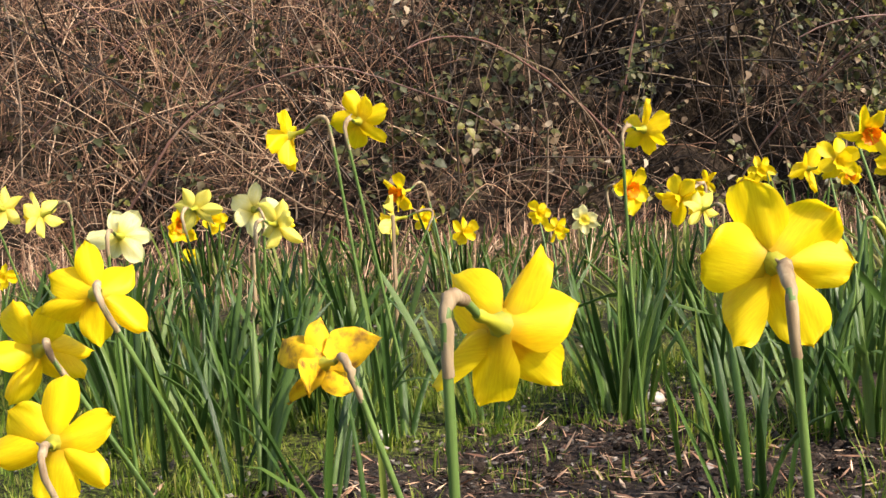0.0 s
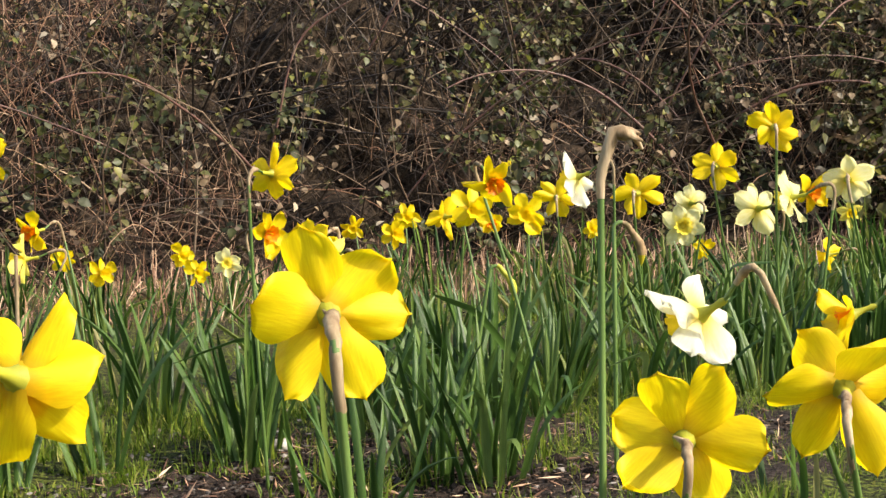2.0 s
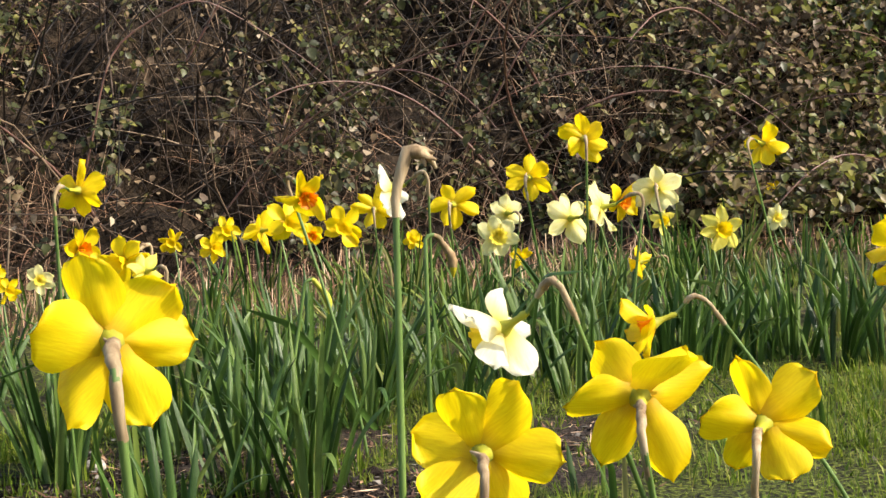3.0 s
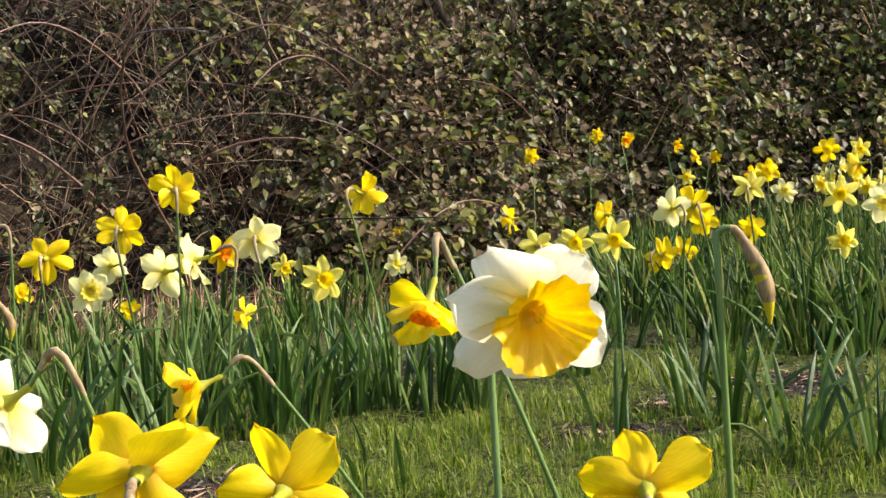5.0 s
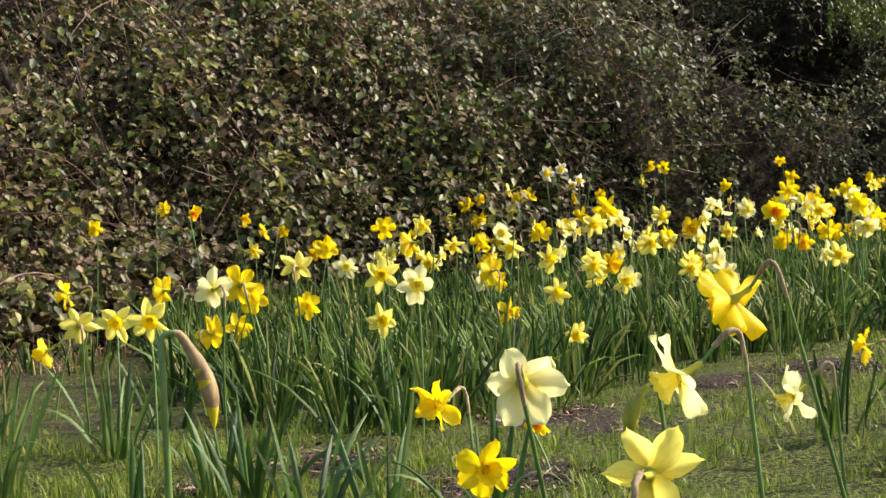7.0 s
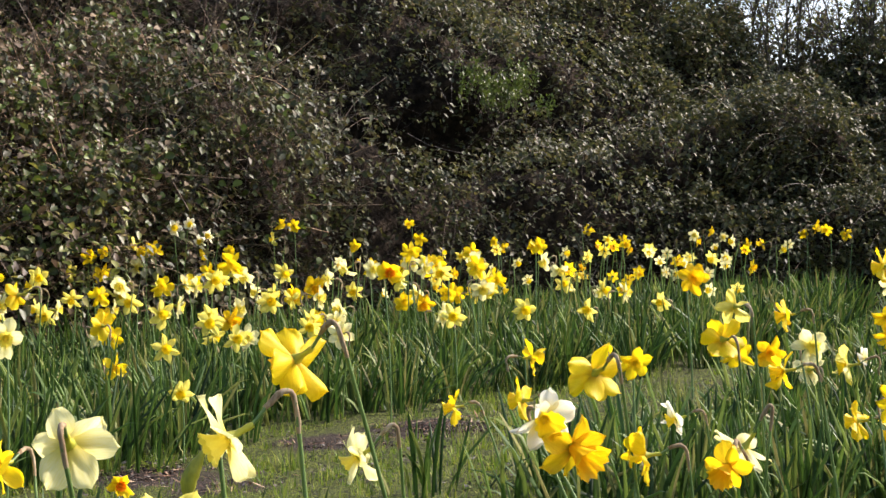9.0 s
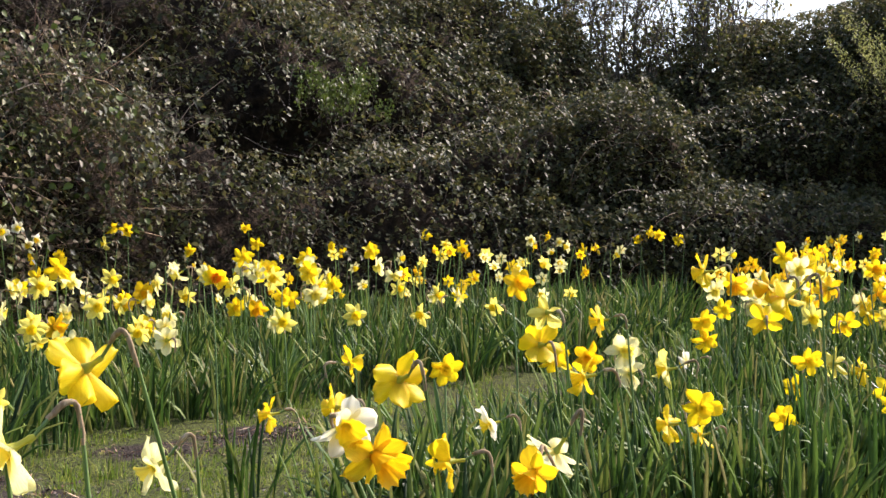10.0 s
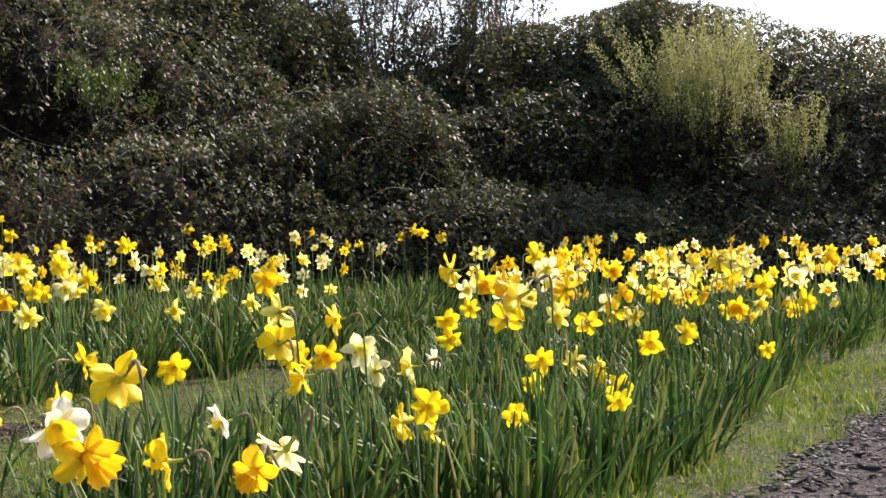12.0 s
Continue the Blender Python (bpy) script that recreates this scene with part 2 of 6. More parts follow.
def mesh_of(name, verts, faces, material, smooth=True):
    """A mesh from an array of places and an array of triangles or of quads."""
    verts, faces = np.asarray(verts, np.float32).reshape(-1, 3), np.asarray(faces, np.int32)
    me = bpy.data.meshes.new(name)
    count, sides = faces.shape
    me.vertices.add(len(verts))
    me.vertices.foreach_set("co", verts.ravel())
    me.loops.add(count * sides)
    me.loops.foreach_set("vertex_index", faces.ravel())
    me.polygons.add(count)
    me.polygons.foreach_set("loop_start", np.arange(0, count * sides, sides, dtype=np.int32))
    me.polygons.foreach_set("use_smooth", np.full(count, smooth))
    me.update(calc_edges=True)
    me.materials.append(material)
    return me


def part(name, me, parent, label="", m=None):
    """One mesh as a part of a thing or of a part."""
    ob = new(name, me)
    ob.parent = parent
    if m is not None:
        ob.matrix_basis = m
    return tagged(ob, label)


def lattice(rows, columns, closed=False):
    """The quads of a sheet of rows x columns points; closed: the last column meets the first."""
    a = np.arange(rows * columns).reshape(rows, columns)
    b = np.roll(a, -1, 1) if closed else a[:, 1:]
    a = a if closed else a[:, :-1]
    return np.stack([a[:-1], b[:-1], b[1:], a[1:]], -1).reshape(-1, 4)


def many(verts, faces, places):
    """Copies of a template by an array of 4 x 4 matrices, joined: places and faces."""
    verts, faces = np.asarray(verts, float), np.asarray(faces)
    out = np.einsum("nij,kj->nki", places[:, :3, :3], verts) + places[:, None, :3, 3]
    return out.reshape(-1, 3), (faces[None] + len(verts) * np.arange(len(places))[:, None, None]).reshape(-1, faces.shape[1])


def frames_of(origin, along, normal, size):
    """Matrices whose y runs along, whose z is near the normal, scaled by size."""
    y = along / np.linalg.norm(along, axis=1, keepdims=True)
    x = np.cross(y, normal)
    x /= np.linalg.norm(x, axis=1, keepdims=True) + 1e-9
    z = np.cross(x, y)
    m = np.zeros((len(origin), 4, 4))
    size = np.broadcast_to(np.asarray(size, float).reshape(len(origin), -1), (len(origin), 3))
    m[:, :3, 0], m[:, :3, 1], m[:, :3, 2] = x * size[:, :1], y * size[:, 1:2], z * size[:, 2:]
    m[:, :3, 3], m[:, 3, 3] = origin, 1
    return m


def tubes(paths, radii, sides=3):
    """Thin tubes along an array (count, steps, 3) of paths with radii (count, steps): places and quads."""
    paths, radii = np.asarray(paths, float), np.asarray(radii, float)
    count, steps, _ = paths.shape
    along = np.gradient(paths, axis=1)
    along /= np.linalg.norm(along, axis=2, keepdims=True) + 1e-9
    side = np.zeros_like(along)
    side[:, 0] = np.cross(along[:, 0], np.where(np.abs(along[:, 0, 2:]) > 0.9, [1.0, 0, 0], [0, 0, 1.0]))
    for k in range(steps):
        if k:
            side[:, k] = side[:, k - 1] - along[:, k] * (side[:, k - 1] * along[:, k]).sum(1, keepdims=True)
        side[:, k] /= np.linalg.norm(side[:, k], axis=1, keepdims=True) + 1e-9
    up = np.cross(side, along)
    turn = np.arange(sides) * 2 * np.pi / sides
    ring = side[:, :, None] * np.cos(turn)[:, None] + up[:, :, None] * np.sin(turn)[:, None]
    verts = paths[:, :, None] + ring * radii[:, :, None, None]
    quads = lattice(steps, sides, True)
    return verts.reshape(-1, 3), (quads[None] + steps * sides * np.arange(count)[:, None, None]).reshape(-1, 4)


def wave(x, y, seed=0.0):
    """A cheap smooth unevenness, about -1 to 1."""
    return (np.sin(1.7 * x + 0.9 * y + seed) + np.sin(-1.1 * x + 2.3 * y + 1.7 * seed + 1) + np.sin(3.1 * x + 1.3 * y + 2.3 * seed + 2) + np.sin(0.7 * x - 3.7 * y + 0.7 * seed)) / 4


def rise(x, y):
    """The height of the ground: level near by, rising gently towards the far hedge."""
    x, y = np.asarray(x, float), np.asarray(y, float)
    return 0.05 * np.logaddexp(0, (np.minimum(x, 14) - 4.4) * 3) / 3


def step(value):
    """A soft step from 0 to 1."""
    value = np.clip(value, 0, 1)
    return value * value * (3 - 2 * value)


def path_edge(x):
    """The y at which the mulch path meets the grass."""
    x = np.asarray(x, float)
    return 0.16 - 0.2 * np.logaddexp(0, (x - 2.2) * 2) / 2 - 0.05 * np.logaddexp(0, (x - 4.6) * 3) / 3 + 0.02 * np.sin(9 * x) + 0.014 * np.sin(23 * x + 1)


SOIL = [(0.34, 1.97, 0.24), (0.56, 2.2, 0.22), (0.84, 2.19, 0.16), (1.19, 2.06, 0.16), (2.6, 2.11, 0.16), (2.55, 1.64, 0.2),
        (2.22, 2.09, 0.1), (1.93, 1.95, 0.12), (0.2, 1.75, 0.2), (0.5, 1.78, 0.26), (0.78, 1.88, 0.2), (1.0, 1.85, 0.14), (4.45, 1.92, 0.2), (4.03, 2.02, 0.16), (3.3, 2.1, 0.2), (3.21, 1.84, 0.14), (0.0, 1.85, 0.2)]


def bareness(x, y):
    """How bare the soil lies, 0 to 1."""
    x, y = np.asarray(x, float), np.asarray(y, float)
    out = np.zeros(np.broadcast(x, y).shape)
    for a, b, r in SOIL:
        far = np.hypot((x - a) * 0.8, y - b) / (r * 0.8)
        out = np.maximum(out, np.clip(1.35 - far + 0.45 * wave(x * 11, y * 11, a), 0, 1))
    under = np.clip((y - 2.6) / 0.8, 0, 0.22) + np.where(x > 5, 0.15, 0)
    return np.maximum(out, under)


# ---- ground ----
def build_ground():
    far = np.array([8, 15, 30, 60, 120, 250, 500.0])
    xs = np.concatenate([-2.5 - far[::-1], np.arange(-2.5, 8.01, 0.05), np.arange(8.2, 13, 0.2), 13 + far])
    ys = np.concatenate([-2.5 - far[::-1], np.arange(-2.5, 6.01, 0.05), 6 + far])
    x, y = np.meshgrid(xs, ys)
    near = (np.abs(x) < 15) & (np.abs(y) < 9)
    bare = bareness(x, y)
    z = rise(x, y) + near * (0.012 * wave(x * 2.1, y * 2.1) + 0.009 * wave(x * 9, y * 9, 3) + 0.006 * wave(x * 23, y * 23, 8) + bare * 0.008 * wave(x * 31, y * 31, 5))
    into = path_edge(x) - y
    z = z - 0.035 * step((into - 0.03) / 0.08) * step((1.3 - into) / 0.1) * (np.abs(x) < 14)
    me = mesh_of("ground", np.stack([x, y, z], -1), lattice(*x.shape), turf_and_soil)
    me.attributes.new("soil", "FLOAT", "POINT").data.foreach_set("value", bare.ravel().astype(np.float32))
    return tagged(new("ground", me), "mossy lawn with thin grass and patches of bare dark soil", "ground", kind="structure")


def build_path():
    xs = np.arange(-14, 16, 0.08)
    across = np.linspace(0, 1.3, 20)
    x = np.broadcast_to(xs[:, None], (len(xs), 20))
    y = path_edge(xs)[:, None] - across[None]
    z = rise(x, y) + 0.018 * np.minimum(across / 0.08, 1)[None] - 0.01 + 0.004 * wave(x * 15, y * 15)
    me = mesh_of("mulch_path", np.stack([x, y, z], -1), lattice(*x.shape), path_soil)
    return tagged(new("path", me), "footpath of dark bark mulch along the grass", "path", kind="structure")


ground = build_ground()
footpath = build_path()

# ---- the bank with its hedge ----
FOOT = np.array([(-8, 6.9), (-5, 6.3), (-2, 5.8), (0.5, 5.45), (2.4, 5.25), (3.9, 4.95), (5.8, 4.45), (7.6, 3.7), (9.0, 2.5), (9.8, 0.9), (10.2, -1), (10.6, -4), (11, -9)])


def curve(points, t):
    """A smooth curve through points, t from 0 to the number of points less one."""
    p = np.concatenate([[2 * points[0] - points[1]], points, [2 * points[-1] - points[-2]]])
    i = np.clip(t.astype(int), 0, len(points) - 2)
    f = (t - i)[:, None]
    a, b, c, d = p[i], p[i + 1], p[i + 2], p[i + 3]
    return 0.5 * (2 * b + (c - a) * f + (2 * a - 5 * b + 4 * c - d) * f**2 + (3 * b - a - 3 * c + d) * f**3)


def hollow_at(along, z):
    """How deep in a shady hollow of the hedge a place lies, 0 to 1."""
    upper = np.exp(-(((z - 1.2 + 0.1 * (along - 3.4)) / 0.18) ** 4)) * np.exp(-(((along - 3.9) / 1.3) ** 4))
    lower = step((1.15 - z) / 0.25) * np.exp(-(((along - 9.5) / 0.9) ** 4)) * 0.45
    return np.maximum(upper, lower)


def tiers(along, z):
    """How far the brambles swell out: two overlapping tiers whose crests fall along the hedge."""
    front = np.interp(along, [0.5, 1.2, 2.3, 3.75, 5.2, 7], [1.75, 1.55, 1.19, 1.05, 0.75, 0.45]) + 0.05 * np.sin(along * 7)
    behind = np.interp(along, [2, 5, 6.3, 8.65, 9.6], [2.1, 1.75, 1.45, 0.65, 0.4]) + 0.06 * np.sin(along * 5 + 1)
    return 0.34 * step((front - z) / 0.2 + 0.5) + 0.26 * step((behind - z) / 0.3 + 0.5) - 0.2 * step((1.9 - z) / 0.5)


def bank(t, s):
    """A place on the bank's face: t along the foot, s metres back from it."""
    foot = curve(FOOT, t)
    way = curve(FOOT, np.minimum(t + 0.02, len(FOOT) - 1.001)) - curve(FOOT, np.minimum(t + 0.02, len(FOOT) - 1.001) - 0.04)
    back = np.stack([-way[:, 1], way[:, 0]], 1)
    back /= np.linalg.norm(back, axis=1, keepdims=True)
    x = foot[:, 0]
    steep = np.interp(x, [0, 1.5, 4, 6, 7, 8, 8.8, 9.4, 9.85], [0.7, 0.95, 1.25, 1.5, 1.95, 2.95, 2.6, 1.9, 2.8])
    top = np.interp(x, [-2, 2, 6, 8.2, 8.9, 9.2, 9.5, 9.72, 9.82, 9.95, 10.02, 10.09, 10.2, 10.4], [2.8, 2.8, 2.9, 2.95, 2.6, 2.25, 1.96, 1.85, 1.87, 2.0, 2.05, 1.95, 1.76, 1.66])
    low = rise(foot[:, 0], foot[:, 1])
    z = top * (1 - np.exp(-steep * s / top))
    along = foot[:, 0] - foot[:, 1]
    mound = tiers(along, z) - 0.45 * hollow_at(along, z)
    bump = np.clip(s * 2.5, 0, 1) * (np.interp(x, [5, 8], [0.2, 0.3]) * wave(along * 1.6, z * 2.6, 4) + np.interp(x, [5, 8], [0.09, 0.15]) * wave(along * 4.4, z * 5.2, 9) + mound * np.interp(x, [4, 6.5], [0, 1])) * np.interp(x, [1, 4], [0.5, 1.0]) * np.where(x > 8, np.clip((top - z) * 2.2, 0.2, 1), 1)
    slope = steep * np.exp(-steep * s / top)
    place = np.concatenate([foot + back * s[:, None], (low + z)[:, None]], 1)
    normal = np.concatenate([-back * slope[:, None], np.ones((len(s), 1))], 1)
    normal /= np.linalg.norm(normal, axis=1, keepdims=True)
    return place + normal * bump[:, None], normal


def scatter(count, first, last, depth, power=1.0):
    """Random places on the bank between two points of the foot."""
    t = np.clip(first + (last - first) * rng.random(count) + 0.14 * rng.normal(size=count), 0, len(FOOT) - 1.01)
    s = depth * rng.random(count) ** power
    return bank(t, s)


def leaf_shape():
    """A folded, rounded leaf with a short point along y, one unit long."""
    v = [(0, 0, 0), (-0.36, 0.28, 0.12), (0, 0.34, -0.03), (0.36, 0.28, 0.12), (-0.33, 0.62, 0.09), (0, 0.66, 0.0), (0.33, 0.62, 0.09), (0, 1, -0.16)]
    return v, [(0, 2, 1), (0, 3, 2), (1, 2, 5), (1, 5, 4), (2, 3, 6), (2, 6, 5), (4, 5, 7), (5, 6, 7)]


def small_leaf():
    """A simpler folded leaf for places far off."""
    v = [(0, 0, 0), (-0.36, 0.3, 0.12), (0.36, 0.3, 0.12), (-0.3, 0.68, 0.08), (0.3, 0.68, 0.08), (0, 1, -0.12), (0, 0.5, -0.02)]
    return v, [(0, 6, 1), (0, 2, 6), (1, 6, 3), (2, 4, 6), (3, 6, 5), (6, 4, 5)]


def tiny_leaf():
    """A leaf of two folded halves, for the far end of the hedge."""
    v = [(0, 0, 0), (-0.34, 0.4, 0.12), (0.34, 0.4, 0.12), (-0.22, 0.76, 0.06), (0.22, 0.76, 0.06), (0, 1, -0.08)]
    return v, [(0, 5, 1), (1, 5, 3), (0, 2, 5), (2, 4, 5)]


def fleck():
    """The smallest leaf, folded once along its middle."""
    return [(0, 0, 0), (-0.36, 0.5, 0.12), (0.36, 0.5, 0.12), (0, 1, -0.06)], [(0, 3, 1), (0, 2, 3)]


def leaves_on(name, origin, normal, size, material, label="", parent=None, droop=0.3, flat=0.7, shape=leaf_shape, wild=1.0, sweep=0.0, trios=False, up=0.45, loose=0.55, light=0.0):
    """Very many leaves as one mass; trios: three leaflets from each spot, as a bramble bears them."""
    count = len(origin)
    along = rng.normal(0, wild, (count, 3)) + sweep * np.stack([normal[:, 1], -normal[:, 0], np.zeros(count)], 1)
    along -= normal * (along * normal).sum(1, keepdims=True) * 0.6
    along[:, 2] -= droop
    face = normal * flat + rng.normal(0, loose, (count, 3)) + np.array([0, 0, up]) + light * np.array([0.6, -0.5, 0.4])
    if trios:
        y = along / np.linalg.norm(along, axis=1, keepdims=True)
        x = np.cross(y, face)
        x /= np.linalg.norm(x, axis=1, keepdims=True) + 1e-9
        turn = np.radians(np.array([-72.0, 0.0, 72.0]))[None, :, None] + rng.normal(0, 0.16, (count, 3, 1))
        stalk = np.asarray(size, float).reshape(-1, 1, 1) * np.array([0.12, 0.42, 0.12])[None, :, None]
        along = y[:, None] * np.cos(turn) + x[:, None] * np.sin(turn)
        origin = (origin[:, None] + y[:, None] * stalk + along * 0.05 * np.asarray(size, float).reshape(-1, 1, 1)).reshape(-1, 3)
        face = (face[:, None] + rng.normal(0, 0.3, (count, 3, 3))).reshape(-1, 3)
        size = (np.asarray(size, float)[:, None] * np.array([0.82, 1.0, 0.82])[None] * (0.85 + 0.3 * rng.random((count, 3)))).ravel()
        along = along.reshape(-1, 3)
    verts, faces = many(*shape(), frames_of(origin, along, face, size))
    return tagged(part(name, mesh_of(name, verts, faces, material), parent, label), kind="stuff")


def wander(origin, heading, length, steps, bend, fall=0.0):
    """Paths (count, steps, 3) that set out from origin on their heading and bend about."""
    count = len(origin)
    heading = heading / np.linalg.norm(heading, axis=1, keepdims=True)
    out = np.zeros((count, steps, 3))
    out[:, 0] = origin
    swerve = rng.normal(0, bend, (count, 3))
    for k in range(1, steps):
        heading = heading + swerve * 0.25 + rng.normal(0, bend * 0.3, (count, 3)) + np.array([0, 0, -fall])
        heading /= np.linalg.norm(heading, axis=1, keepdims=True)
        out[:, k] = out[:, k - 1] + heading * (length / (steps - 1))[:, None]
    return out


def taper(count, steps, thick, end=0.4):
    return np.asarray(thick).reshape(-1, 1) * np.linspace(1, end, steps)[None] * np.ones((count, 1))


def build_hedge():
    thicket = tagged(new("bramble_thicket"), "dense thicket of brambles with dark glossy leaves over a bank", "hedge")
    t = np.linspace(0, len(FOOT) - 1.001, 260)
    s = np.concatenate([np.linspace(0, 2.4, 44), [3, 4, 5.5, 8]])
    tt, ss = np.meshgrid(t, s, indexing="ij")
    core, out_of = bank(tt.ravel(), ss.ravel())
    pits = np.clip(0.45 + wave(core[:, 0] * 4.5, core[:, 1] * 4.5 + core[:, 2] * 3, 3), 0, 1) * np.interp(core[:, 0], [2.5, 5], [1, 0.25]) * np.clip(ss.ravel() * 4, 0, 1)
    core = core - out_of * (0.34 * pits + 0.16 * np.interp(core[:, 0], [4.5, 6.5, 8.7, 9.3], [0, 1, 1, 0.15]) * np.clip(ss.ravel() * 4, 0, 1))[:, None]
    part("bank", mesh_of("bank", core, lattice(260, len(s)), shaded_litter), thicket, "dark brown leaf litter between the stems, darkened for the shade there")

    def foliage(name, count, first, last, depth, low, high, out, power=1.0, thin=0.12, shape=leaf_shape, skin=bramble_leaf, up=0.6, light=0.0):
        place, normal = scatter(count, first, last, depth, power)
        along = place[:, 0] - place[:, 1]
        clump = 0.5 + 0.45 * wave(along * 2.2, place[:, 2] * 3.5, 2) + 0.45 * wave(along * 7, place[:, 2] * 9, 5)
        keep = rng.random(count) < np.maximum(thin + 1.7 * (clump - 0.35), 0.45 * (thin > 0.3)) * (1 - 0.9 * hollow_at(along, place[:, 2]) ** 4)
        place, normal = place[keep], normal[keep]
        place = place + normal * (out * rng.random((len(place), 1)) ** 1.3)
        leaves_on(name, place, normal, low + (high - low) * rng.random(len(place)) ** 1.5, skin, parent=thicket, shape=shape, droop=0.55, wild=0.62, sweep=-0.35, trios=True, flat=0.75 - 0.45 * (up > 0.8), up=up, loose=0.55 - 0.12 * (up > 0.8), light=light)

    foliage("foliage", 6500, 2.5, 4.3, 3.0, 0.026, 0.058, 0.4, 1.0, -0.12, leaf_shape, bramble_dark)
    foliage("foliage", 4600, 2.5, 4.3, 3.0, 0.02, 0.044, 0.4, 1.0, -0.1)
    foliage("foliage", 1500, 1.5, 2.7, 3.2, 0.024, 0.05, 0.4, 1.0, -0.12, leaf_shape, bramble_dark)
    # Shaded stretches take bramble_dark from here, the sunlit ones bramble_leaf.
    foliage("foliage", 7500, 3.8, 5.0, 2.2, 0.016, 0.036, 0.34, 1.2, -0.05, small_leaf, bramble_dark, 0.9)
    foliage("foliage", 13500, 4.85, 5.9, 2.2, 0.016, 0.036, 0.34, 1.2, 0.12, small_leaf, bramble_leaf, 0.7, 0.7)
    foliage("foliage", 9000, 5.4, 6.4, 2.2, 0.018, 0.036, 0.28, 1.1, 0.35, small_leaf, bramble_leaf, 0.7, 0.5)
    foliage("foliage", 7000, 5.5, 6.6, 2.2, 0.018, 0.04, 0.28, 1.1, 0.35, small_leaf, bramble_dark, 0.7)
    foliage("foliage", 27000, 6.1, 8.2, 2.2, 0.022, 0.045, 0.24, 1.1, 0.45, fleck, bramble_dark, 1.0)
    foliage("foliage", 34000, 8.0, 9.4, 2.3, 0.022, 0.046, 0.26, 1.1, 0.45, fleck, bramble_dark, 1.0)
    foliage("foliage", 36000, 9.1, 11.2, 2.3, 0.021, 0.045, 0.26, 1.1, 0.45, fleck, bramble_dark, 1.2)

    # large grey-green leaves low down, fresh ones higher up, pale dead ones on the sunny end
    for name, count, first, last, near, far, low, high, out, skin, words in (
        ("large_leaf", 750, 4.5, 5.7, 0.0, 0.4, 0.045, 0.09, 0.22, bramble_leaf, "large grey-green bramble leaves"),
        ("fresh_leaf", 3400, 5.0, 6.6, 0.1, 2.0, 0.022, 0.058, 0.32, elder_leaf, "fresh yellow-green leaves"),
        ("fresh_leaf", 450, 5.6, 6.4, 0.05, 1.0, 0.03, 0.05, 0.25, elder_leaf, "fresh yellow-green leaves"),
        ("withered_leaf", 8500, 4.6, 6.4, 0.0, 2.0, 0.018, 0.045, 0.34, withered_leaf, "brown withered leaves hanging among the stems"),
        ("withered_leaf", 800, 2.6, 4.6, 0.0, 2.4, 0.018, 0.04, 0.26, withered_leaf, "brown withered leaves hanging among the stems"),
        ("dead_leaf", 70, 2.4, 4.2, 0.1, 1.6, 0.025, 0.05, 0.36, dry_leaf, "pale papery dead leaves"),
        ("dead_leaf", 80, 4.2, 7.0, 0.1, 1.2, 0.022, 0.042, 0.3, dry_leaf, "pale papery dead leaves"),
    ):
        heart_t, heart_s = first + (last - first) * rng.random(count // 7 + 1), near + (far - near) * rng.random(count // 7 + 1)
        pick = rng.integers(0, len(heart_t), count)
        place, normal = bank(heart_t[pick] + 0.05 * rng.normal(size=count), np.abs(heart_s[pick] + 0.07 * rng.normal(size=count)))
        place = place + normal * (out * (0.4 + 0.6 * rng.random((count, 1))))
        leaves_on(name, place, normal, low + (high - low) * rng.random(count), skin, words, thicket)

    # leafy sprays that trail down over the hedge
    count, steps = 950, 13
    place, normal = scatter(count, 4.6, 11.2, 1.2, 1.2)
    low = place[:, 2] < np.interp(place[:, 0], [8.5, 9.5], [3.0, 1.45])
    place, normal = place[low], normal[low]
    count = len(place)
    side = np.stack([-normal[:, 1], normal[:, 0], np.zeros(count)], 1)
    heading = normal * 0.9 + side * -(0.2 + 0.9 * rng.random((count, 1))) + np.array([0, 0, 0.15])
    path = wander(place + normal * 0.05, heading, 0.35 + 0.6 * rng.random(count), steps, 0.14, 0.16)
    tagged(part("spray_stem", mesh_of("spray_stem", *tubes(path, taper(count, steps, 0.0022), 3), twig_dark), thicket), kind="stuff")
    spot = np.repeat(path[:, 3:].reshape(-1, 3), 2, 0) + rng.normal(0, 0.022, (count * (steps - 3) * 2, 3))
    facing_out = np.repeat(normal, (steps - 3) * 2, 0)
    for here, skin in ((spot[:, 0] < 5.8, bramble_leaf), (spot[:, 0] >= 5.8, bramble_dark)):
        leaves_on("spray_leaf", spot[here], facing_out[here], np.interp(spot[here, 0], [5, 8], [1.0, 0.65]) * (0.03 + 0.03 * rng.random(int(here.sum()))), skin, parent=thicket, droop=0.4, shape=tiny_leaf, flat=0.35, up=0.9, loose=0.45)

    def twigs(name, count, first, last, depth, length, thick, upright, material):
        place, normal = scatter(count, first, last, depth)
        heading = normal * 0.5 + rng.normal(0, 0.8, (count, 3)) + np.array([0, 0, upright])
        path = wander(place - normal * 0.03, heading, length * (0.4 + rng.random(count)), 4, 0.42, 0.095)
        verts, faces = tubes(path, taper(count, 4, thick * (0.5 + rng.random(count))))
        tagged(part(name, mesh_of(name, verts, faces, material), thicket), kind="stuff")

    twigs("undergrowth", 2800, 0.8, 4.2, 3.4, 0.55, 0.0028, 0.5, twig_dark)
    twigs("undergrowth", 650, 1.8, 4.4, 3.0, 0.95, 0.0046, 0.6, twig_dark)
    twigs("undergrowth", 260, 1.8, 6.4, 2.2, 0.9, 0.0042, 0.6, twig_brown)
